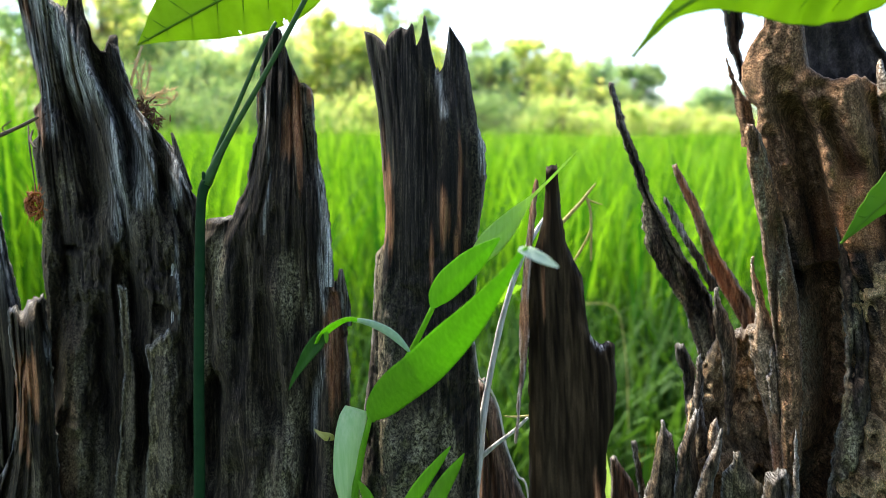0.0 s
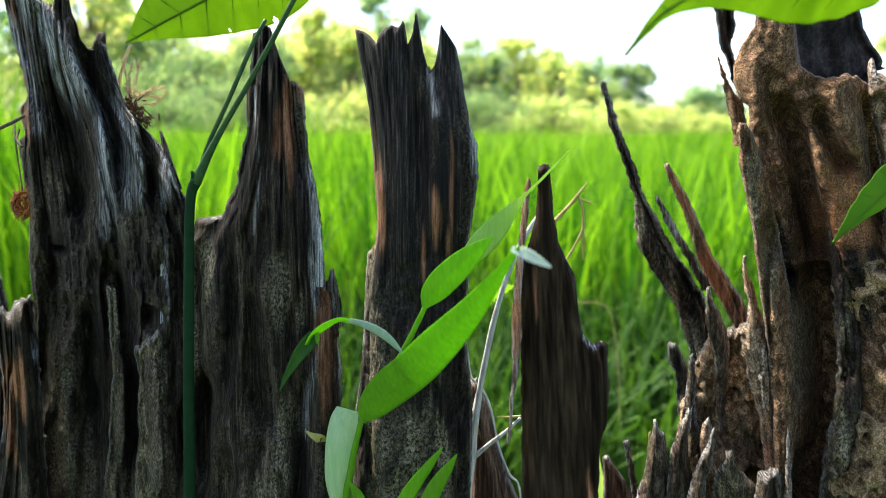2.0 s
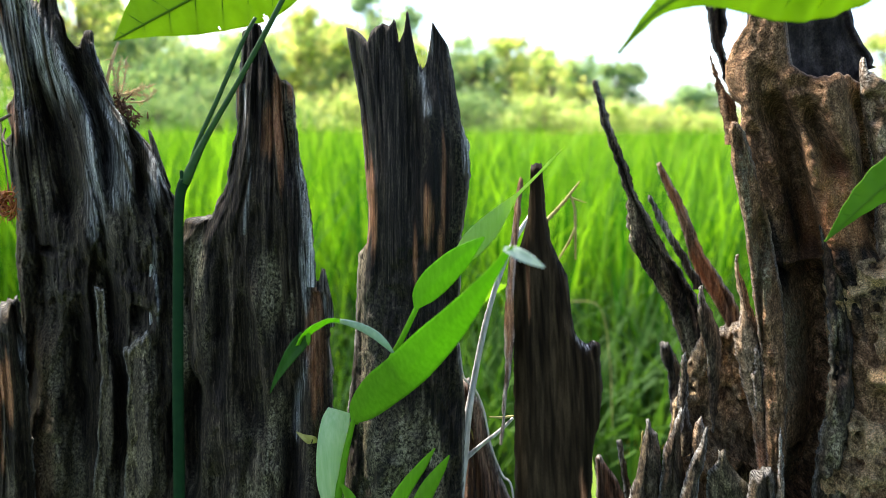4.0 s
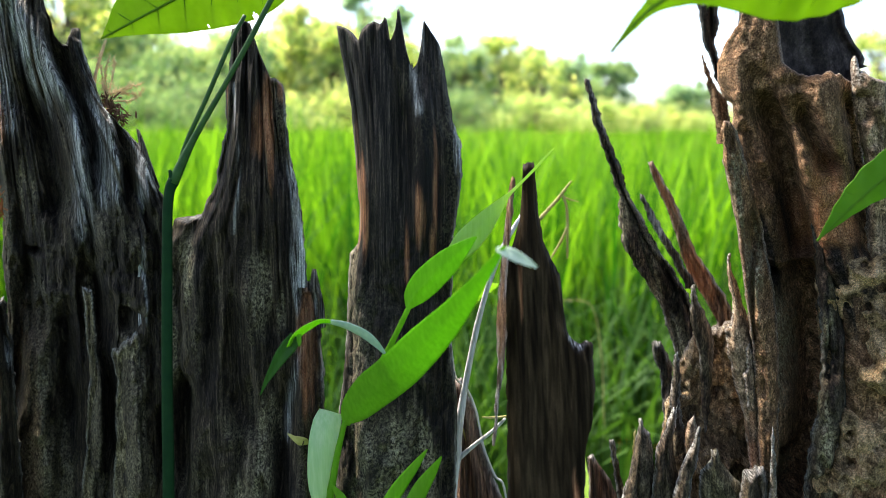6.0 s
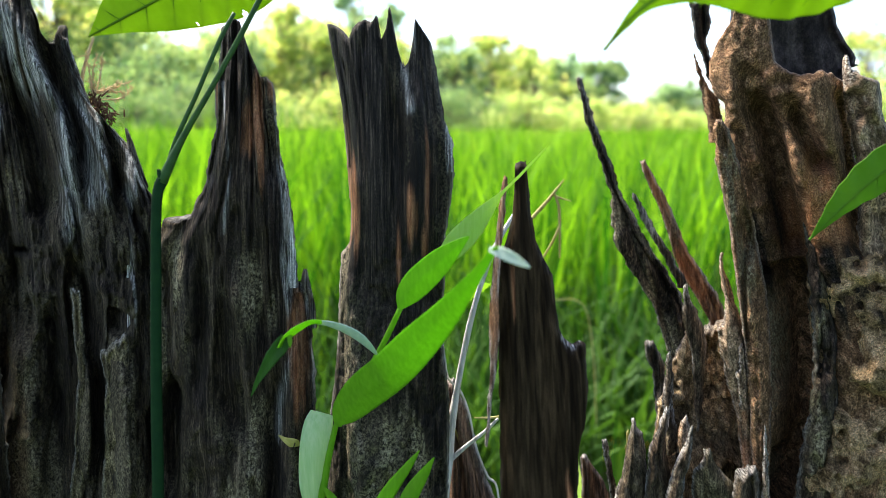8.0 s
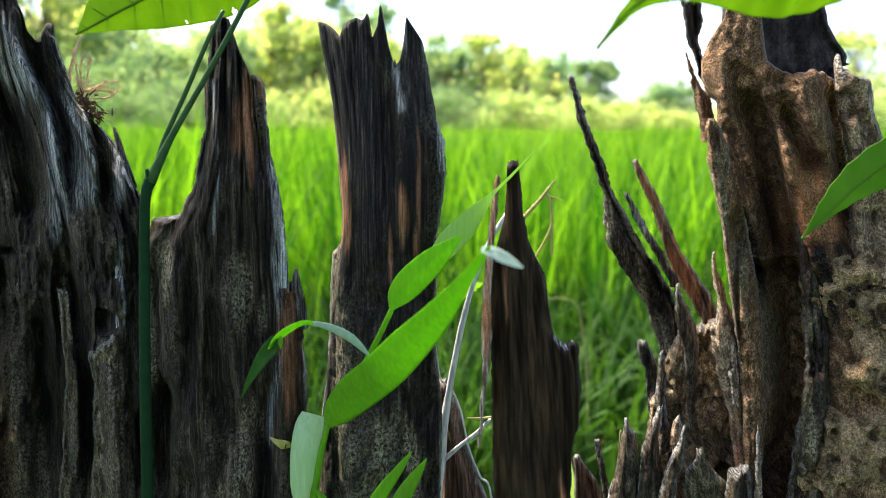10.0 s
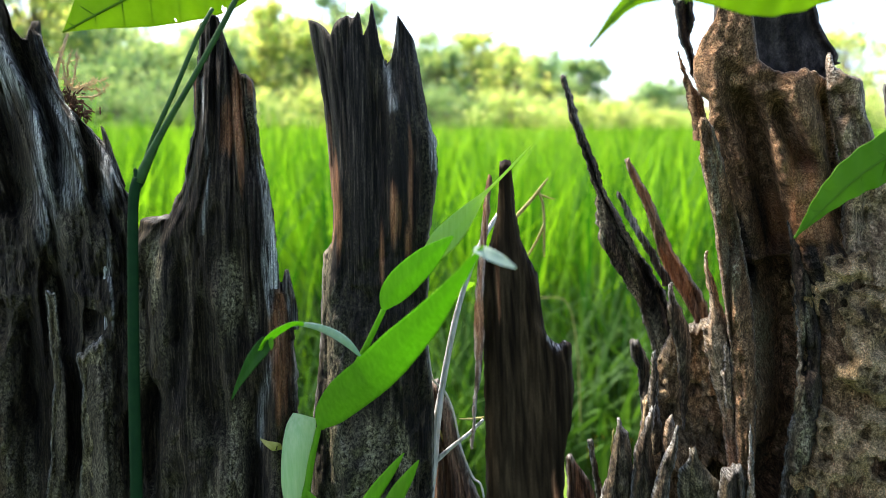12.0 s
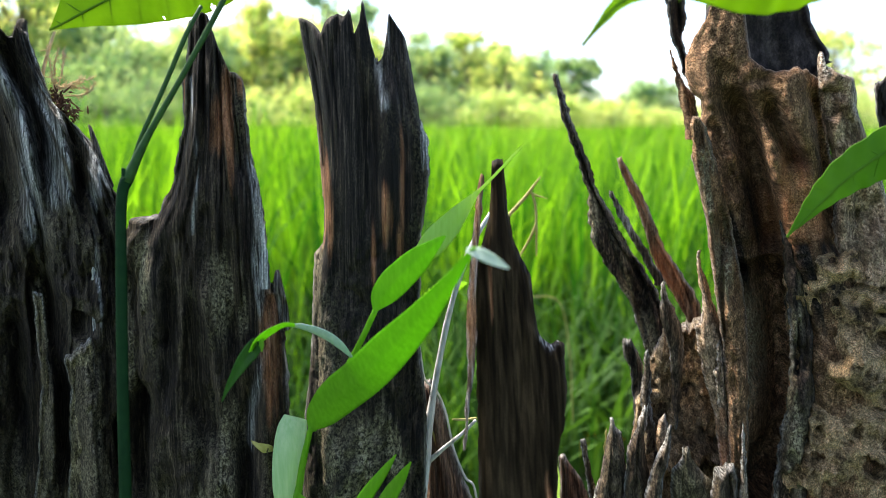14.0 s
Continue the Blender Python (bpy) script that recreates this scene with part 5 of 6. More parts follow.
def fluted_face(x, z):
    """Eroded folds that hang like cloth: ribs, troughs between them, and a long split."""
    r = groove(x, z, [(0.1232, 0.5245), (0.1247, 0.5134), (0.1261, 0.5034), (0.1286, 0.4954), (0.1310, 0.4874), (0.1339, 0.4766)], 0.0026, -0.0060)
    r += groove(x, z, [(0.1288, 0.5172), (0.1320, 0.5073), (0.1348, 0.4955), (0.1372, 0.4818), (0.1408, 0.4643), (0.1436, 0.4528)], 0.0043, 0.0190)
    r += groove(x, z, [(0.1352, 0.5180), (0.1376, 0.5063), (0.1403, 0.4956), (0.1431, 0.4850)], 0.0024, -0.0060)
    r += groove(x, z, [(0.1379, 0.5150), (0.1409, 0.5033), (0.1440, 0.4956), (0.1461, 0.4909), (0.1466, 0.4851)], 0.0030, 0.0170)
    r += groove(x, z, [(0.1503, 0.5165), (0.1522, 0.5071), (0.1539, 0.4958), (0.1554, 0.4827), (0.1562, 0.4639)], 0.0022, 0.0160)
    r += groove(x, z, [(0.1248, 0.5054), (0.1275, 0.4963), (0.1298, 0.4874), (0.1321, 0.4785)], 0.0018, 0.0100)
    r += groove(x, z, [(0.1233, 0.4749), (0.1274, 0.4651), (0.1314, 0.4553), (0.1331, 0.4474)], 0.0022, 0.0080)
    r += groove(x, z, [(0.1394, 0.4582), (0.1418, 0.4447), (0.1435, 0.4330), (0.1435, 0.4191), (0.1455, 0.4075), (0.1445, 0.3932), (0.1402, 0.3757), (0.1389, 0.3608)], 0.0062, 0.0320, 0.06)
    r += drop(x, z, [(0.1395, 0.4878), (0.1405, 0.4790), (0.1427, 0.4713), (0.1446, 0.4637), (0.1465, 0.4571)], 0.0070, 0.010)
    r += drop(x, z, [(0.1334, 0.5151), (0.1361, 0.5053), (0.1379, 0.4975), (0.1398, 0.4878)], 0.0030, 0.012)
    r -= bowl(x, z, 0.1468, 0.5062, 0.0085, 0.016, 0.0045)
    r += bowl(x, z, 0.1370, 0.3856, 0.0028, 0.0030, 0.014)
    r += bowl(x, z, 0.1333, 0.4515, 0.0014, 0.0020, 0.006) + bowl(x, z, 0.1289, 0.4432, 0.0016, 0.0022, 0.006)
    # crumbling grain, coarser towards the foot
    low = np.clip((0.478 - z) / 0.03, 0, 1)
    r += (0.0006 + 0.0022 * low) * (vn(x * 330, z * (110 + 120 * low), 93) - 0.5) + (0.0008 + 0.0010 * low) * (vn(x * 760, z * 300, 94) - 0.5) + 0.0005 * (vn(x * 1500, z * 800, 95) - 0.5)
    return r


part_of_stump(shard("shard", WOOD_EARTH, 0.29, 0.12,
    [(0.1167, 0.5250), (0.1168, 0.5187), (0.1186, 0.5125), (0.1213, 0.5098), (0.1215, 0.5054), (0.1188, 0.4896), (0.1213, 0.4773), (0.1237, 0.4672), (0.1242, 0.4569), (0.1264, 0.4428), (0.1276, 0.4306), (0.1282, 0.4141), (0.1292, 0.3936), (0.1319, 0.369), (0.1323, 0.3465)],
    [(0.1528, 0.5164), (0.1539, 0.5052), (0.1557, 0.4921), (0.1579, 0.4791), (0.1603, 0.4643), (0.1646, 0.4498), (0.1671, 0.4240), (0.1682, 0.3979), (0.1690, 0.3658)],
    step=0.0004, thick=0.016, turn=-0.7, seed=43, rough=0.10, cracks=0.3, ragged=0.0003, sculpt=fluted_face,
    top_line=[(0.1167, 0.5250), (0.1181, 0.5277), (0.1197, 0.5317), (0.1219, 0.5347), (0.1238, 0.5382), (0.1250, 0.5428), (0.1262, 0.5517), (0.1311, 0.5511), (0.1331, 0.5405), (0.1341, 0.5307), (0.1351, 0.5240), (0.1374, 0.5212), (0.1419, 0.5191), (0.1440, 0.5194), (0.1469, 0.5204), (0.1497, 0.5193), (0.1520, 0.5172), (0.1534, 0.5164)],
    fresh=[(0.1470, 0.4697, 0.0095, 0.013), (0.1468, 0.4842, 0.0055, 0.012)],
    char_shade=[(0.1551, 0.4523, 0.010, 0.016), (0.1329, 0.4595, 0.005, 0.022), (0.1535, 0.4598, 0.012, 0.007)],
    crust=[(0.1317, 0.4330, 0.006, 0.02), (0.1351, 0.4132, 0.006, 0.03), (0.1324, 0.3836, 0.008, 0.02)]))
# back wall of the hollow, darkened by its colour
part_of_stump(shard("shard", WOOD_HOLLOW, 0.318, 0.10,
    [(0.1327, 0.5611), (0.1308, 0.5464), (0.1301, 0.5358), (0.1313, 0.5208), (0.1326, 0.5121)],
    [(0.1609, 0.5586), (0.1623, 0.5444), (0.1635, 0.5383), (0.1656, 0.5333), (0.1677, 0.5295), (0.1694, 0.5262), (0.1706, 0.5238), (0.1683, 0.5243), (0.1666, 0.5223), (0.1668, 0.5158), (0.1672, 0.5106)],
    thick=0.012, turn=-0.5, seed=44, rough=0.15, ragged=0.0002, cracks=0.2, worn_rim_light=0.1, sculpt=lambda x, z: bowl(x, z, 0.1568, 0.5314, 0.014, 0.022, 0.010)))
part_of_stump(shard("splinter", WOOD_EARTH, 0.279, 0.12,
    [(0.1078, 0.5034), (0.1071, 0.5016), (0.1085, 0.4889), (0.1128, 0.4701), (0.1163, 0.4474), (0.1191, 0.4283), (0.1212, 0.4080), (0.1225, 0.3880)], [(0.1101, 0.5038), (0.1124, 0.5008), (0.1161, 0.4889), (0.1215, 0.4701), (0.1262, 0.4474), (0.1283, 0.4283), (0.1288, 0.4080), (0.1290, 0.3880)],
    thick=0.0075, seed=51, rot=0.55, rough=0.35, ragged=0.0004, crust=[(0.1126, 0.4833, 0.003, 0.02), (0.12, 0.455, 0.004, 0.02)]))
part_of_stump(shard("shard", WOOD_GREY, 0.279, 0.12,
    [(0.1472, 0.5214), (0.1474, 0.5159), (0.1483, 0.5078), (0.1499, 0.4978), (0.1515, 0.4888), (0.1522, 0.4798), (0.1517, 0.4688), (0.1523, 0.4561)],
    [(0.1561, 0.5139), (0.1566, 0.5068), (0.1583, 0.5001), (0.1601, 0.4941), (0.1626, 0.4857), (0.1642, 0.4770), (0.1661, 0.4649), (0.1669, 0.4526)],
    thick=0.010, turn=-0.7, seed=52, rot=0.35, rough=0.25, ragged=0.0003, cracks=0.4,
    top_line=[(0.1469, 0.5210), (0.1475, 0.5237), (0.1483, 0.5249), (0.1489, 0.5231), (0.1493, 0.5205), (0.1509, 0.5190), (0.1531, 0.5173), (0.1549, 0.5166), (0.1559, 0.5155), (0.1565, 0.5121)], silver=[(0.1485, 0.5222, 0.002, 0.008)],
    sculpt=lambda x, z: groove(x, z, [(0.1521, 0.5140), (0.1528, 0.5015), (0.1536, 0.4889), (0.1552, 0.4728)], 0.0030, -0.003) + groove(x, z, [(0.1549, 0.5104), (0.1563, 0.4979), (0.1589, 0.4820), (0.1624, 0.4645)], 0.0035, 0.006) + groove(x, z, [(0.1494, 0.5141), (0.1507, 0.5015)], 0.003, 0.007)))


def pitted_face(x, z):
    """Clay-filled rot: lumps, worm holes and shallow pits."""
    r = bowl(x, z, 0.1649, 0.3949, 0.0026, 0.0034, 0.020) + bowl(x, z, 0.1456, 0.3957, 0.0017, 0.0034, 0.012) + bowl(x, z, 0.1479, 0.4319, 0.0016, 0.0018, 0.006)
    r -= bowl(x, z, 0.1481, 0.3939, 0.0018, 0.0034, 0.004)
    r += groove(x, z, [(0.1558, 0.4385), (0.1588, 0.4240), (0.1675, 0.4179)], 0.005, -0.004) + groove(x, z, [(0.1498, 0.4189), (0.1559, 0.4123), (0.1588, 0.4221)], 0.004, 0.006) + groove(x, z, [(0.1467, 0.4412), (0.1498, 0.4302), (0.1483, 0.4149)], 0.0045, 0.006)
    lump = vn(x * 150, z * 190, 96)
    r += 0.0045 * (lump - 0.5) + 0.0026 * (vn(x * 420, z * 460, 97) - 0.5) + 0.0015 * (vn(x * 1000, z * 1000, 98) - 0.5)
    r -= 0.0045 * np.clip((vn(x * 260, z * 300, 99) - 0.66) / 0.1, 0, 1)
    return r


part_of_stump(shard("shard", WOOD_CLAY, 0.282, 0.15,
    [(0.1423, 0.4598), (0.1417, 0.4483), (0.1421, 0.4369), (0.1437, 0.4218), (0.1440, 0.4104), (0.1428, 0.4006), (0.1407, 0.3905), (0.1388, 0.3804), (0.1376, 0.3586)],
    [(0.1672, 0.4635), (0.1716, 0.4476), (0.1739, 0.4152), (0.1744, 0.3678)],
    thick=0.013, turn=-0.5, seed=45, rot=0.5, rough=0.15, cracks=0.2, sculpt=pitted_face,
    char_shade=[(0.1540, 0.4500, 0.015, 0.016), (0.1621, 0.4471, 0.012, 0.010), (0.1505, 0.4454, 0.011, 0.020), (0.1468, 0.4204, 0.006, 0.012), (0.1574, 0.4144, 0.003, 0.006)], fresh=[(0.1477, 0.3823, 0.004, 0.004)]))
part_of_stump(shard("splinter", WOOD_MUD, 0.274, 0.15,
    [(0.1375, 0.4721), (0.137, 0.4669), (0.1383, 0.4484), (0.14, 0.4338), (0.1396, 0.417), (0.1382, 0.4037), (0.1363, 0.3902), (0.1352, 0.3767), (0.1344, 0.3594)],
    [(0.1396, 0.473), (0.1417, 0.4654), (0.1441, 0.4491), (0.1466, 0.4312), (0.146, 0.4127), (0.1455, 0.3979), (0.1449, 0.3793), (0.1446, 0.3626)],
    thick=0.0085, turn=-0.5, seed=53, rot=0.9, rough=0.3, ragged=0.0009, crust=[(0.1416, 0.4414, 0.002, 0.02), (0.1413, 0.4044, 0.003, 0.02)],
    char_shade=[(0.14, 0.456, 0.005, 0.02), (0.144, 0.4234, 0.004, 0.02)]))
part_of_stump(shard("splinter", WOOD_BLACK, 0.30, 0.1,
    [(0.1848, 0.5181), (0.1844, 0.5101), (0.187, 0.5001), (0.1919, 0.4819)], [(0.19, 0.5201), (0.1926, 0.5081), (0.1953, 0.4961), (0.2022, 0.4799)], thick=0.004, seed=47, rough=0.4, rot=0.4))

# pale slivers along the broken edges: bleached wood, brightened in place of rim light
for sd, yy, lean, turn, lft, rgt, mid in (
    (70, 0.228, 0.12, -0.3, [(-0.0367, 0.4885), (-0.0355, 0.4771), (-0.0354, 0.4657), (-0.0349, 0.4494)], [(-0.035, 0.4885), (-0.0327, 0.4772), (-0.0315, 0.464), (-0.0302, 0.4492)], (-0.0335, 0.4696)),
    (71, 0.180, 0.02, -0.5, [(-0.092, 0.4593), (-0.0934, 0.4467), (-0.0939, 0.4313)], [(-0.091, 0.4598), (-0.0913, 0.4469), (-0.0926, 0.4309)], (-0.0924, 0.4468)),
    (72, 0.226, 0.15, -0.4, [(0.0040, 0.5226), (0.0050, 0.515), (0.0062, 0.5083)], [(0.0044, 0.5229), (0.0062, 0.514), (0.0073, 0.5079)], (0.0058, 0.5131)),
    (73, 0.226, 0.15, -0.4, [(0.0175, 0.5027), (0.0187, 0.4963), (0.0194, 0.4889)], [(0.0181, 0.5033), (0.0201, 0.4967), (0.0207, 0.4871)], (0.0192, 0.4963)),
    (74, 0.230, 0.12, -0.3, [(-0.0349, 0.4325), (-0.0375, 0.4185), (-0.0388, 0.4025)], [(-0.0341, 0.4329), (-0.0358, 0.4187), (-0.0376, 0.4019)], (-0.0367, 0.4186)),
):
    part_of_stump(shard("splinter", BLEACHED_RIM, yy, lean, lft, rgt, thick=0.0016, turn=turn, seed=sd, rough=0.35, ragged=0.0004, silver=[(mid[0], mid[1], 0.008, 0.03)]))

# ---- the creeper and its leaves ----
vine = empty("creeper", (-0.06, 0.25, 0), "green climbing creeper with heart-shaped leaves leaning on the stump", "vine")
under(stalk("stem", [(-0.0775, 0.25, 0.2579, 0.0019), (-0.0697, 0.25, 0.3876, 0.0018), (-0.0687, 0.252, 0.4208, 0.0017), (-0.0676, 0.255, 0.4558, 0.0016), (-0.0665, 0.257, 0.4798, 0.0015), (-0.0648, 0.258, 0.4862, 0.0018)], VINE_STEM), vine)
under(stalk("stem", [(-0.0650, 0.2578, 0.4855, 0.0017), (-0.0587, 0.259, 0.498, 0.0010), (-0.0498, 0.26, 0.5125, 0.0008), (-0.0413, 0.262, 0.5274, 0.0008), (-0.0339, 0.265, 0.5416, 0.0008), (-0.0247, 0.268, 0.5583, 0.0011)], VINE_SHOOT), vine)
under(stalk("tendril", [(-0.0649, 0.262, 0.4887, 0.0008), (-0.0617, 0.263, 0.4979, 0.0007), (-0.0561, 0.266, 0.5106, 0.0007), (-0.0495, 0.27, 0.5267, 0.0007), (-0.046, 0.274, 0.5348, 0.0006)], VINE_SHOOT), vine)
under(stalk("node", [(-0.0648, 0.2578, 0.4852, 0.0015), (-0.0651, 0.2575, 0.4874, 0.0010), (-0.0655, 0.257, 0.4892, 0.0004)], VINE_STEM), vine)


def vine_leaf(rows, side, label, holes=(), veins=7, fold=0.12, mat=VINE_LEAF, rib=VINE_VEIN):
    leaf = under(blade_object("leaf", rows, side, mat, None, label, fold=fold, steps=128, across=45, thick=0.0002, wave=0.05, holes=holes), vine)
    q = spline(rows, 64)
    c = q[:, :3]
    s = np.array(side, float)
    d = np.gradient(c, axis=0)
    d /= np.linalg.norm(d, axis=1)[:, None]
    lines = [tube([(*c[k], 0.0004 + 0.0003 * k / 63) for k in range(0, 64, 9)], 5)]
    for k in range(8, 60, 52 // veins):
        for sg, w in ((-1, q[k, 3]), (1, q[k, 4])):
            sd = s - d[k] * (s @ d[k])
            sd /= np.linalg.norm(sd)
            nr = np.cross(d[k], sd)
            pts = [(*(c[k] + sd * sg * w * u * 0.92 - d[k] * w * u * 0.55 + nr * (fold * u * w - 0.0001)), 0.00026 * (1.2 - u)) for u in (0, 0.35, 0.7, 0.95)]
            lines.append(tube(pts, 4))
    v, f = join(lines)
    mesh_object("vein", v, f, rib, leaf)


vine_leaf([(-0.1103, 0.322, 0.5334, 0.00000, 0.00000), (-0.1061, 0.322, 0.5354, 0.00343, 0.00172), (-0.0977, 0.322, 0.5398, 0.00984, 0.00556), (-0.0863, 0.321, 0.5452, 0.01572, 0.01104), (-0.0751, 0.32, 0.5505, 0.01729, 0.01518), (-0.064, 0.319, 0.5559, 0.01674, 0.01841), (-0.0531, 0.318, 0.5611, 0.01329, 0.01828), (-0.0425, 0.318, 0.5664, 0.00828, 0.01366), (-0.0319, 0.317, 0.5714, 0.00000, 0.00000)], (0.48, 0.25, -0.88), "bright green translucent leaf with small insect holes", holes=((0.47, 0.88, 0.006), (0.64, 0.92, 0.012)))
vine_leaf([(0.0488, 0.206, 0.5178, 0.00000, 0.00000), (0.0538, 0.207, 0.5238, 0.00125, 0.00125), (0.0588, 0.208, 0.528, 0.00275, 0.00175), (0.0676, 0.209, 0.533, 0.00700, 0.00525), (0.0778, 0.21, 0.5363, 0.01003, 0.00977), (0.0893, 0.211, 0.5382, 0.01207, 0.01358), (0.0998, 0.212, 0.5396, 0.01137, 0.01364), (0.1103, 0.213, 0.5408, 0.00761, 0.01015), (0.121, 0.214, 0.542, 0.00000, 0.00000)], (0.15, 0.35, -0.9), "bright green translucent leaf hanging over the stump")
vine_leaf([(0.1229, 0.25, 0.4691, 0.00000, 0.00000), (0.126, 0.249, 0.4732, 0.00197, 0.00098), (0.131, 0.248, 0.4793, 0.00487, 0.00292), (0.1377, 0.247, 0.4865, 0.00675, 0.00610), (0.1458, 0.246, 0.4929, 0.00699, 0.00858), (0.1569, 0.245, 0.4999, 0.00660, 0.00880), (0.1677, 0.244, 0.5058, 0.00467, 0.00684), (0.1786, 0.243, 0.5097, 0.00000, 0.00000)], (0.55, 0.2, -0.8), "pointed leaf hanging before the stump, shade put into its dark green", mat=VINE_LEAF_SHADE, rib=VINE_LEAF_SHADE)
under(stalk("leaf_stalk", [(-0.1133, 0.318, 0.5121, 0.0007), (-0.1119, 0.319, 0.5206, 0.0006), (-0.11, 0.321, 0.5283, 0.0006), (-0.1086, 0.322, 0.5329, 0.0005)], MOSS), vine)

# ---- grass blades before the stump ----
grass = empty("grass_plant", (-0.02, 0.25, 0), "broad-leaved bright green grass plant growing before the stump", "grass")
under(stalk("stem", [(-0.0272, 0.262, 0.2443, 0.0013), (-0.0234, 0.262, 0.3674, 0.0012), (-0.0209, 0.262, 0.3917, 0.0011), (-0.0179, 0.261, 0.406, 0.0009), (-0.0166, 0.26, 0.4107, 0.0008)], BLADE), grass)
under(stalk("stem", [(-0.0162, 0.262, 0.4085, 0.0009), (-0.0084, 0.258, 0.4244, 0.0009), (-0.0019, 0.254, 0.4371, 0.0009), (0.0035, 0.25, 0.4493, 0.0008)], BLADE), grass)
SIDE = (0.72, 0.0, -0.69)
under(blade_object("blade", [(-0.017, 0.26, 0.4095, 0.00073, 0.00073), (-0.0141, 0.257, 0.4144, 0.00430, 0.00430), (-0.0078, 0.25, 0.4233, 0.00603, 0.00603), (0.0004, 0.241, 0.4331, 0.00606, 0.00606), (0.0077, 0.231, 0.4438, 0.00541, 0.00541), (0.0149, 0.219, 0.4554, 0.00373, 0.00373), (0.0209, 0.206, 0.4674, 0.00171, 0.00171), (0.0241, 0.197, 0.475, 0.00074, 0.00074), (0.0251, 0.194, 0.4773, 0.00024, 0.00024)], SIDE, BLADE, None, "broad bright green blade", fold=0.12, veins=0.00004, across=15), grass)
under(blade_object("blade", [(0.0236, 0.197, 0.4762, 0.00049, 0.00049), (0.0257, 0.194, 0.4759, 0.00121, 0.00121), (0.0284, 0.192, 0.4748, 0.00108, 0.00108), (0.0312, 0.19, 0.4735, 0.00024, 0.00024)], (0.4, 0.2, 0.9), BLADE_WHITE, None, "whitish folded blade tip", fold=0.1, steps=14), grass)
under(blade_object("blade", [(0.0033, 0.250, 0.4491, 0.00047, 0.00047), (0.0051, 0.249, 0.4528, 0.00311, 0.00311), (0.0080, 0.247, 0.4569, 0.00415, 0.00415), (0.0116, 0.245, 0.4610, 0.00411, 0.00411), (0.0154, 0.243, 0.4651, 0.00346, 0.00346), (0.0192, 0.241, 0.4690, 0.00194, 0.00194), (0.0226, 0.240, 0.4721, 0.00030, 0.00030)], SIDE, BLADE, None, "short broad bright green blade", fold=0.15, veins=0.00004, across=15), grass)
under(blade_object("blade", [(0.0138, 0.262, 0.4580, 0.00033, 0.00033), (0.0170, 0.261, 0.4623, 0.00264, 0.00264), (0.0208, 0.260, 0.4669, 0.00394, 0.00394), (0.0250, 0.260, 0.4715, 0.00361, 0.00361), (0.0289, 0.260, 0.4762, 0.00246, 0.00246), (0.0321, 0.260, 0.4800, 0.00115, 0.00115), (0.0344, 0.260, 0.4825, 0.00049, 0.00049), (0.0393, 0.260, 0.4874, 0.00039, 0.00039), (0.0434, 0.260, 0.4918, 0.00033, 0.00033), (0.0468, 0.260, 0.4955, 0.00010, 0.00010)], SIDE, BLADE_FAR, None, "paler green blade running out into a thin tip", fold=0.12, veins=0.00004, across=13), grass)
under(blade_object("blade", [(-0.0035, 0.250, 0.4357, 0.00047, 0.00047), (-0.0061, 0.248, 0.4394, 0.00139, 0.00139), (-0.0092, 0.246, 0.4428, 0.00184, 0.00184), (-0.0131, 0.244, 0.4456, 0.00167, 0.00167), (-0.0169, 0.243, 0.4471, 0.00121, 0.00121), (-0.0201, 0.242, 0.4477, 0.00075, 0.00075)], (0.4, -0.6, 0.7), BLADE_SHEEN, None, "upper side of an arched blade, sky reflection put into its pale colour", fold=0.12, across=9, steps=26), grass)
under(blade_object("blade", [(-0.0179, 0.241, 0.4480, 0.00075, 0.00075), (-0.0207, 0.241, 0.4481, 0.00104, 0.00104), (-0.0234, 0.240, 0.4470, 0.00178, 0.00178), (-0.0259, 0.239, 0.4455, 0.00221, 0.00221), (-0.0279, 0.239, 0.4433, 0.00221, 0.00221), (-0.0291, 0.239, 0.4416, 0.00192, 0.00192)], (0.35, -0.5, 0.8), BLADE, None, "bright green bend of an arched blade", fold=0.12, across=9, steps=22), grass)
under(blade_object("blade", [(-0.0271, 0.238, 0.4446, 0.00176, 0.00176), (-0.0293, 0.239, 0.4416, 0.00221, 0.00221), (-0.0319, 0.240, 0.4382, 0.00193, 0.00193), (-0.0343, 0.241, 0.4344, 0.00134, 0.00134), (-0.0366, 0.242, 0.4305, 0.00075, 0.00075), (-0.0388, 0.243, 0.4259, 0.00012, 0.00012)], (0.75, -0.3, 0.55), BLADE_SHADE, None, "hanging end of an arched blade, shade put into its dark green", fold=0.2, across=9, steps=26), grass)
under(blade_object("blade", [(-0.0263, 0.238, 0.4453, 0.00059, 0.00059), (-0.0261, 0.237, 0.4438, 0.00073, 0.00073), (-0.0262, 0.237, 0.4421, 0.00009, 0.00009)], (0.8, -0.3, 0.2), BLADE, None, fold=0.2, across=5, steps=10), grass)
under(blade_object("blade", [(-0.0247, 0.263, 0.3771, 0.00226, 0.00226), (-0.0252, 0.262, 0.3877, 0.00410, 0.00410), (-0.0244, 0.262, 0.3996, 0.00462, 0.00462), (-0.0231, 0.264, 0.4076, 0.00464, 0.00464), (-0.0221, 0.266, 0.4112, 0.00373, 0.00373)], (1, 0.15, 0.05), BLADE_PALE, None, "pale green upright blade", fold=0.2, veins=0.00004, across=13, steps=24), grass)
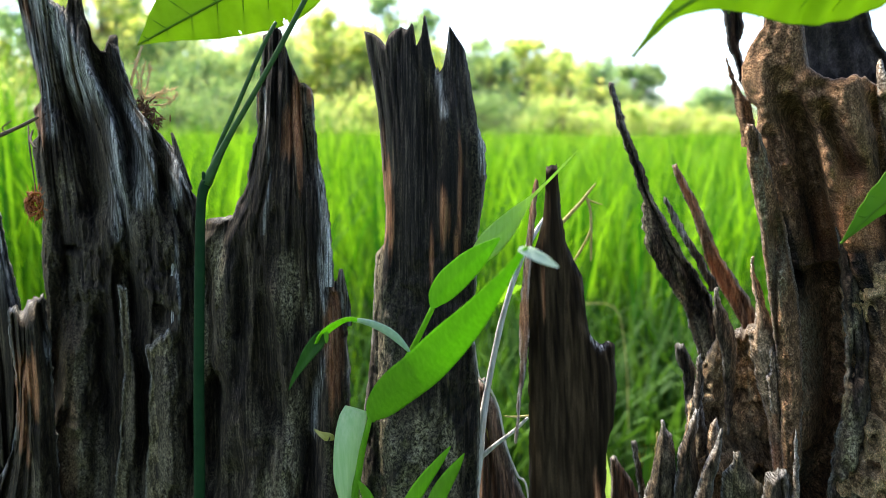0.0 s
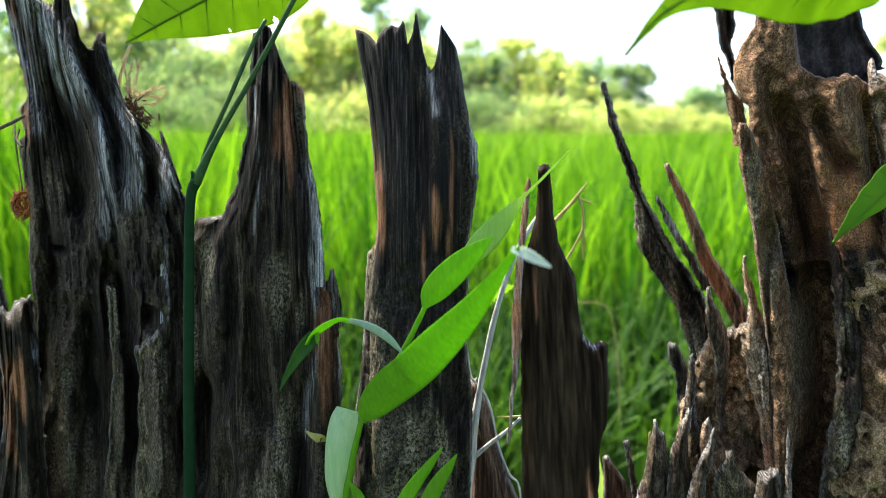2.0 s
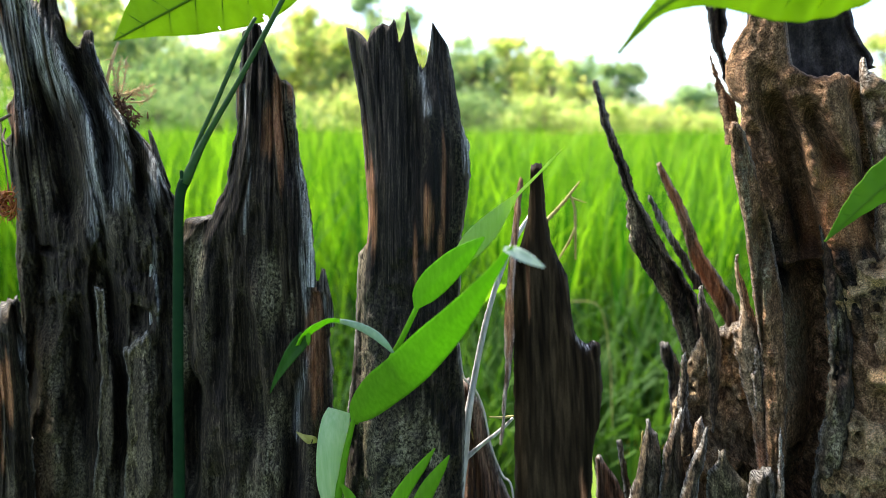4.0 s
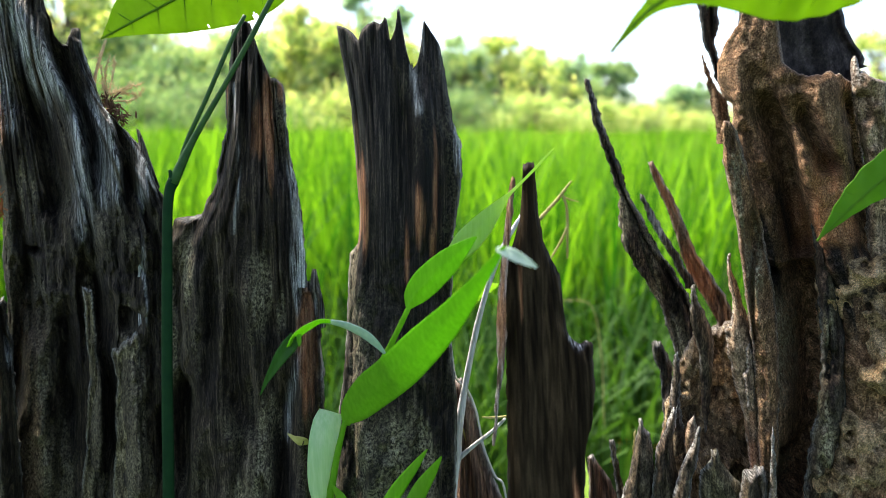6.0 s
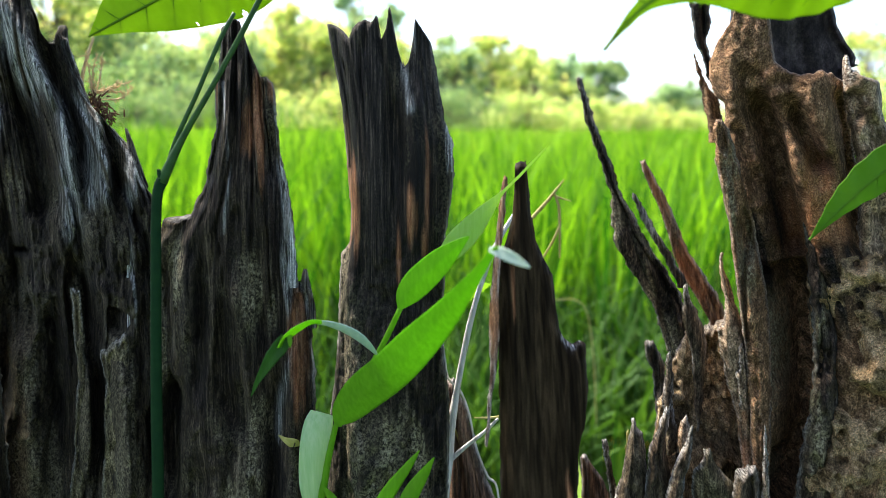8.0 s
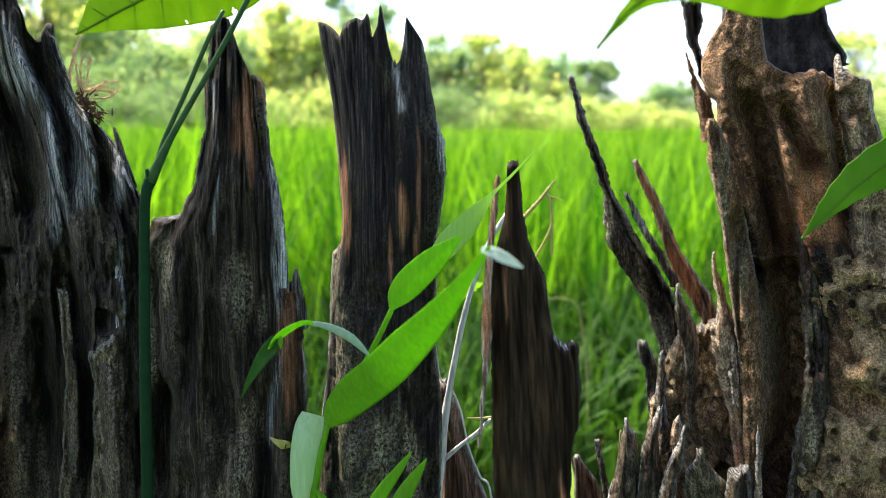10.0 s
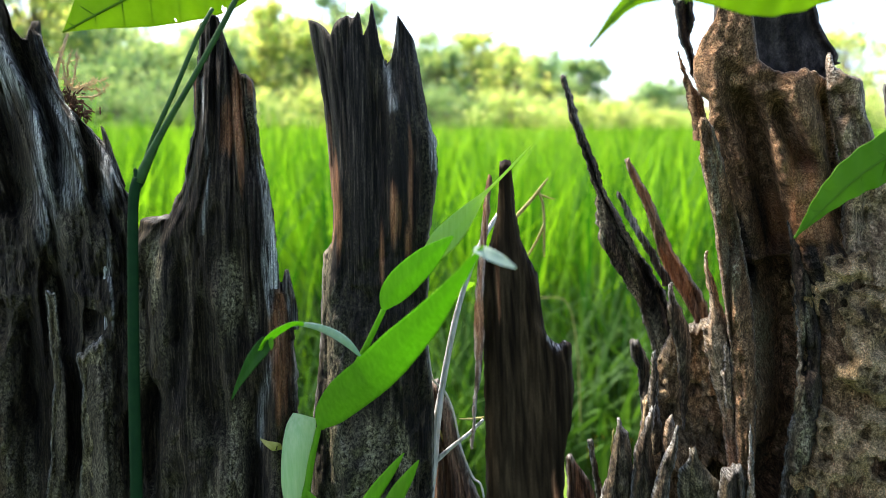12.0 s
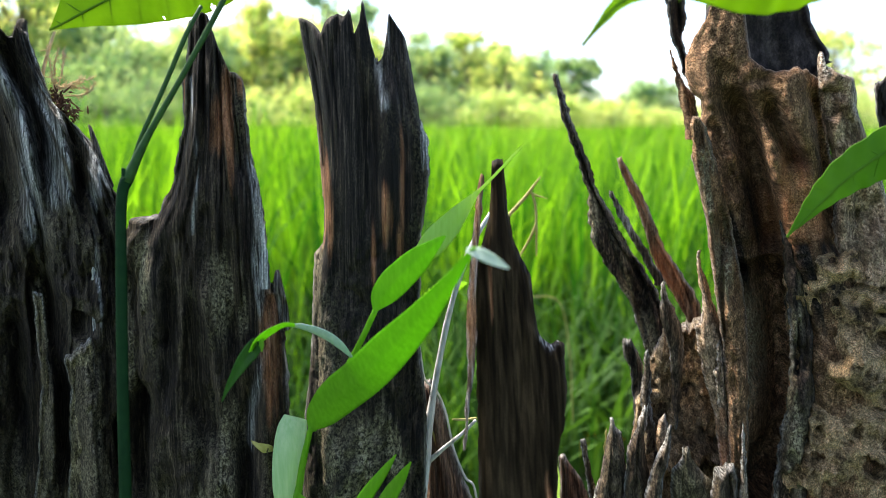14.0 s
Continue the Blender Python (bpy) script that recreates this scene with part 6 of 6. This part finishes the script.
for rows in (
    [(-0.0082, 0.25, 0.3769, 0.00250, 0.00250), (-0.001, 0.25, 0.3907, 0.00229, 0.00229), (0.0052, 0.25, 0.3998, 0.00140, 0.00140), (0.009, 0.25, 0.4054, 0.00017, 0.00017)],
    [(0.0008, 0.248, 0.3781, 0.00283, 0.00283), (0.0061, 0.248, 0.3915, 0.00262, 0.00262), (0.0104, 0.247, 0.3995, 0.00156, 0.00156), (0.0133, 0.246, 0.405, 0.00017, 0.00017)],
    [(-0.0198, 0.255, 0.3617, 0.00221, 0.00221), (-0.0159, 0.255, 0.3758, 0.00256, 0.00256), (-0.0176, 0.255, 0.3856, 0.00181, 0.00181), (-0.0207, 0.255, 0.3914, 0.00036, 0.00036)],
):
    under(blade_object("blade", rows, SIDE, BLADE, None, fold=0.2, across=7, steps=20), grass)

# small toothed leaf behind the shards
weed = empty("weed", (0.04, 0.4, 0), "small light green weed with a toothed leaf", "weed")
rows = [(0.0224, 0.4, 0.4103, 0.00276, 0.00276), (0.0299, 0.4, 0.4148, 0.00662, 0.00662), (0.0377, 0.4, 0.4190, 0.00552, 0.00552), (0.0461, 0.4, 0.4226, 0.00083, 0.00083)]
v, f = blade(rows, (0.1, 0.5, -0.85), steps=44, across=7, fold=0.2)
for k in range(44):
    for j in (0, 6):
        for o in (0, 44 * 7):
            i = o + k * 7 + j
            v[i] = v[i] + (v[o + k * 7 + 3] - v[i]) * (0.28 if k % 4 < 2 else 0.0)
under(mesh_object("leaf", v.tolist(), f, BLADE_FAR), weed)
under(stalk("stem", [(0.0224, 0.4, 0.4103, 0.0007), (0.0150, 0.4, 0.3636, 0.0009), (0.0120, 0.4, 0.231, 0.001), (0.0120, 0.4, 0.0, 0.0012)], BLADE), weed)

# ---- dry twigs and stalks ----
twig = empty("dry_twig", (0.02, 0.3, 0), "pale grey dry twig leaning against the stump", "twig")
under(stalk("stick", [(0.0177, 0.285, 0.3187, 0.0018), (0.0177, 0.285, 0.3648, 0.0017), (0.0196, 0.286, 0.3864, 0.0017), (0.0211, 0.287, 0.4012, 0.0013), (0.0243, 0.289, 0.4197, 0.0013), (0.0278, 0.291, 0.4359, 0.0011), (0.0327, 0.294, 0.4518, 0.001), (0.038, 0.297, 0.4627, 0.0009), (0.0433, 0.3, 0.4705, 0.0008)], TWIG_DRY, None, "", 10, 0.35, 3), twig)
under(stalk("side_twig", [(0.0206, 0.286, 0.3847, 0.001), (0.026, 0.284, 0.3907, 0.0008), (0.0318, 0.282, 0.3965, 0.0007), (0.0362, 0.28, 0.4021, 0.0005)], TWIG_DRY, None, "", 6, 0.3, 5), twig)
under(stalk("side_twig", [(0.0282, 0.281, 0.4022, 0.0003), (0.0326, 0.281, 0.402, 0.0005), (0.0367, 0.281, 0.4025, 0.0004)], STRAW, None, "", 6), twig)
under(stalk("side_twig", [(0.0288, 0.292, 0.4518, 0.0004), (0.0309, 0.293, 0.452, 0.0006), (0.0331, 0.294, 0.451, 0.0006)], TWIG_DRY, None, "", 6), twig)
root = empty("dry_root", (0.03, 0.31, 0), "thin pale dry roots along the broken wood", "root")
under(stalk("strand", [(0.0166, 0.283, 0.4329, 0.0004), (0.0179, 0.284, 0.4234, 0.0004), (0.0195, 0.29, 0.4133, 0.00045), (0.0247, 0.306, 0.4025, 0.00045), (0.0284, 0.308, 0.3925, 0.00045), (0.0313, 0.308, 0.3784, 0.00045), (0.0358, 0.308, 0.3664, 0.00045), (0.0405, 0.308, 0.3567, 0.00045), (0.0441, 0.308, 0.3014, 0.00045)], TWIG_DRY, None, "", 6, 0.4, 8), root)
under(stalk("strand", [(0.023, 0.305, 0.3872, 0.0004), (0.0258, 0.305, 0.3786, 0.0005), (0.0304, 0.305, 0.3691, 0.0005), (0.0334, 0.305, 0.3583, 0.0005)], STRAW, None, "", 6, 0.4, 9), root)
seed_stalk = empty("grass_stalk", (0.06, 0.35, 0), "dry yellow grass stalk with a bent hanging tip", "grass stalk")
under(stalk("stalk", [(0.0553, 0.36, 0.2619, 0.001), (0.0529, 0.362, 0.4513, 0.0009), (0.0584, 0.363, 0.4589, 0.0009), (0.0672, 0.364, 0.4686, 0.0008), (0.0714, 0.364, 0.4742, 0.0006), (0.0743, 0.364, 0.4781, 0.0003)], STRAW), seed_stalk)
under(stalk("tip", [(0.0704, 0.364, 0.4717, 0.0006), (0.0723, 0.363, 0.4654, 0.0006), (0.0727, 0.362, 0.4552, 0.0006), (0.0731, 0.362, 0.443, 0.0004)], STRAW), seed_stalk)
under(stalk("tip", [(0.0726, 0.362, 0.4578, 0.0005), (0.0698, 0.362, 0.4508, 0.0006), (0.0649, 0.362, 0.4422, 0.0005)], STRAW), seed_stalk)
under(stalk("tip", [(0.07, 0.364, 0.4712, 0.0005), (0.0736, 0.364, 0.4697, 0.0004), (0.0777, 0.364, 0.4686, 0.0002)], STRAW), seed_stalk)
fallen = empty("fallen_leaf", (0.31, 1.0, 0.0), "yellow fallen leaf lying on the ground", "leaf")
under(blade_object("leaf", [(0.27, 0.98, 0.035, 0.002, 0.002), (0.29, 0.99, 0.042, 0.016, 0.016), (0.315, 1.0, 0.045, 0.018, 0.018), (0.35, 1.02, 0.04, 0.002, 0.002)], (0.1, 0.8, 0.5), YELLOW_LEAF, fold=0.2, steps=18, across=7), fallen)
low_blade = empty("grass_tuft", (0.07, 0.34, 0), "pale green grass blade beside the stump", "grass")
under(blade_object("blade", [(0.084, 0.335, 0.2811, 0.00180, 0.00180), (0.0811, 0.335, 0.3259, 0.00226, 0.00226), (0.0793, 0.335, 0.3448, 0.00199, 0.00199), (0.0768, 0.335, 0.3633, 0.00025, 0.00025)], (1, 0.1, 0.1), BLADE_PALE, fold=0.2, steps=20, across=7), low_blade)
far_stalk = empty("grass_stalk", (0.16, 0.7, 0), "thin bent straw stalk behind the stump", "grass stalk")
under(stalk("stalk", [(0.1846, 0.7, 0.2131, 0.0006), (0.1794, 0.7, 0.2822, 0.0006), (0.165, 0.69, 0.3362, 0.0006), (0.1333, 0.68, 0.344, 0.0004)], STRAW), far_stalk)
chip = empty("leaf_scrap", (-0.033, 0.268, 0.4008), "small tan scrap of dead leaf on the stump", "leaf")
under(blade_object("scrap", [(-0.0366, 0.268, 0.4028, 0.00019, 0.00019), (-0.034, 0.266, 0.4021, 0.00113, 0.00113), (-0.0317, 0.266, 0.4013, 0.00188, 0.00188), (-0.0298, 0.268, 0.3992, 0.00038, 0.00038)], (0.3, -0.3, 0.9), STRAW, fold=0.3, steps=12, across=5), chip)
side_stalk = empty("dry_twig", (-0.17, 0.32, 0.46), "thin brown twig caught on the stump", "twig")
under(stalk("stick", [(-0.1862, 0.324, 0.4916, 0.0009), (-0.1663, 0.322, 0.4993, 0.0009), (-0.1559, 0.32, 0.5032, 0.0008), (-0.1476, 0.316, 0.5061, 0.0006)], TWIG_BROWN, None, "", 7, 0.5, 4), side_stalk)
under(stalk("side_twig", [(-0.1634, 0.321, 0.5006, 0.0003), (-0.1645, 0.321, 0.5023, 0.0003), (-0.1607, 0.321, 0.5049, 0.0002)], TWIG_BROWN, None, "", 5), side_stalk)

under(stalk("fibre", [(-0.1525, 0.318, 0.5032, 0.0003), (-0.1493, 0.312, 0.4963, 0.0003), (-0.1465, 0.308, 0.487, 0.0003), (-0.1437, 0.304, 0.4789, 0.0003)], TWIG_BROWN, None, "", 5, 0.5, 6), side_stalk)
under(stalk("fibre", [(-0.1499, 0.316, 0.5011, 0.0005), (-0.1487, 0.312, 0.4977, 0.0006), (-0.1449, 0.308, 0.4949, 0.0005)], TWIG_BROWN, None, "", 5, 0.5, 7), side_stalk)

# ---- moss and a curled dead leaf ----
moss = empty("dry_moss", (-0.1061, 0.318, 0.5101), "wiry tuft of dry tan moss clinging to the stump", "moss")
rng = np.random.RandomState(5)
lines = []
for run in ([(-0.1077, 0.316, 0.5121), (-0.1089, 0.317, 0.5204), (-0.1101, 0.318, 0.5271)], [(-0.1077, 0.316, 0.5125), (-0.1082, 0.318, 0.5205), (-0.1061, 0.318, 0.5265)], [(-0.1073, 0.317, 0.5125), (-0.1052, 0.318, 0.5201), (-0.1051, 0.319, 0.526), (-0.1043, 0.319, 0.5239)],
            [(-0.107, 0.317, 0.513), (-0.1019, 0.319, 0.5147), (-0.0961, 0.32, 0.5171)], [(-0.1069, 0.317, 0.5113), (-0.1013, 0.319, 0.5105), (-0.0975, 0.32, 0.5127), (-0.0954, 0.32, 0.5156)], [(-0.1068, 0.318, 0.5134), (-0.1032, 0.319, 0.5151), (-0.0997, 0.319, 0.5164)], [(-0.1068, 0.317, 0.5138), (-0.1024, 0.319, 0.5137), (-0.0981, 0.32, 0.5135)]):
    line = np.array(run)
    span = np.linspace(0, len(line) - 1, 22)
    way = np.stack([np.interp(span, range(len(line)), line[:, q]) for q in range(3)], 1) + rng.randn(22, 3) * 0.00016
    lines.append(tube([(*p, 0.00026 - 0.00010 * q / 21) for q, p in enumerate(way[::2])], 4))
    for q in range(2, 22):
        for _ in range(2):
            out = rng.randn(3) * 0.0008
            up = (way[q] - way[q - 1]) * 0.8
            lines.append(tube([(*way[q], 0.00016), (*(way[q] + out * 0.6 + up * 0.5), 0.00014), (*(way[q] + out + up + rng.randn(3) * 0.0002), 0.00005)], 4))
for k in range(60):
    s0 = np.array((-0.1073, 0.316, 0.5121)) + rng.randn(3) * np.array([0.0016, 0.001, 0.0026])
    d = rng.randn(3) * 0.0011
    lines.append(tube([(*s0, 0.00012), (*(s0 + d * 0.6), 0.00012), (*(s0 + d + rng.randn(3) * 0.0004), 0.00006)], 4))
v, f = join(lines)
tagged(under(mesh_object("strand", v, f, MOSS), moss), kind="stuff")
lines = []
for c0, n0 in (((-0.1054, 0.313, 0.5072), 60), ((-0.1026, 0.312, 0.5042), 44), ((-0.1078, 0.315, 0.5104), 36)):
    for k in range(n0):
        s0 = np.array(c0) + rng.randn(3) * np.array([0.0018, 0.0012, 0.0011])
        d = rng.randn(3)
        d /= np.linalg.norm(d)
        lines.append(tube([(*s0, 0.0003), (*(s0 + d * 0.0012), 0.00034), (*(s0 + d * 0.0022 + rng.randn(3) * 0.0004), 0.0002)], 4))
v, f = join(lines)
tagged(under(mesh_object("mat", v, f, MOSS_MAT, None, "dark rusty matted moss"), moss), kind="stuff")
dead = empty("dead_leaf", (-0.1426, 0.3, 0.4748), "curled orange-brown dead leaf stuck to the stump", "leaf")
lines = []
for k in range(44):
    a0 = k / 26 * 6.28
    c = np.array(dead.location)
    rr = 0.0008 + 0.0034 * rng.rand()
    pts = [(*(c + np.array([math.cos(a0 + t) * rr * 0.75, (rng.rand() - 0.5) * 0.003, math.sin(a0 + t) * rr * 1.5 * (1 - 0.25 * t)])), 0.0004) for t in (0, 0.4, 0.8, 1.2)]
    lines.append(tube(pts, 5))
for k in range(30):
    a0 = rng.rand() * 6.28
    c = np.array(dead.location)
    d = np.array([math.cos(a0) * 0.75, rng.randn() * 0.2, math.sin(a0) * 1.35])
    lines.append(tube([(*(c + d * 0.0032), 0.00012), (*(c + d * 0.0042), 0.0001), (*(c + d * (0.005 + 0.0016 * rng.rand())), 0.00006)], 4))
v, f = join(lines)
tagged(under(mesh_object("curl", v, f, RUST), dead), kind="stuff")
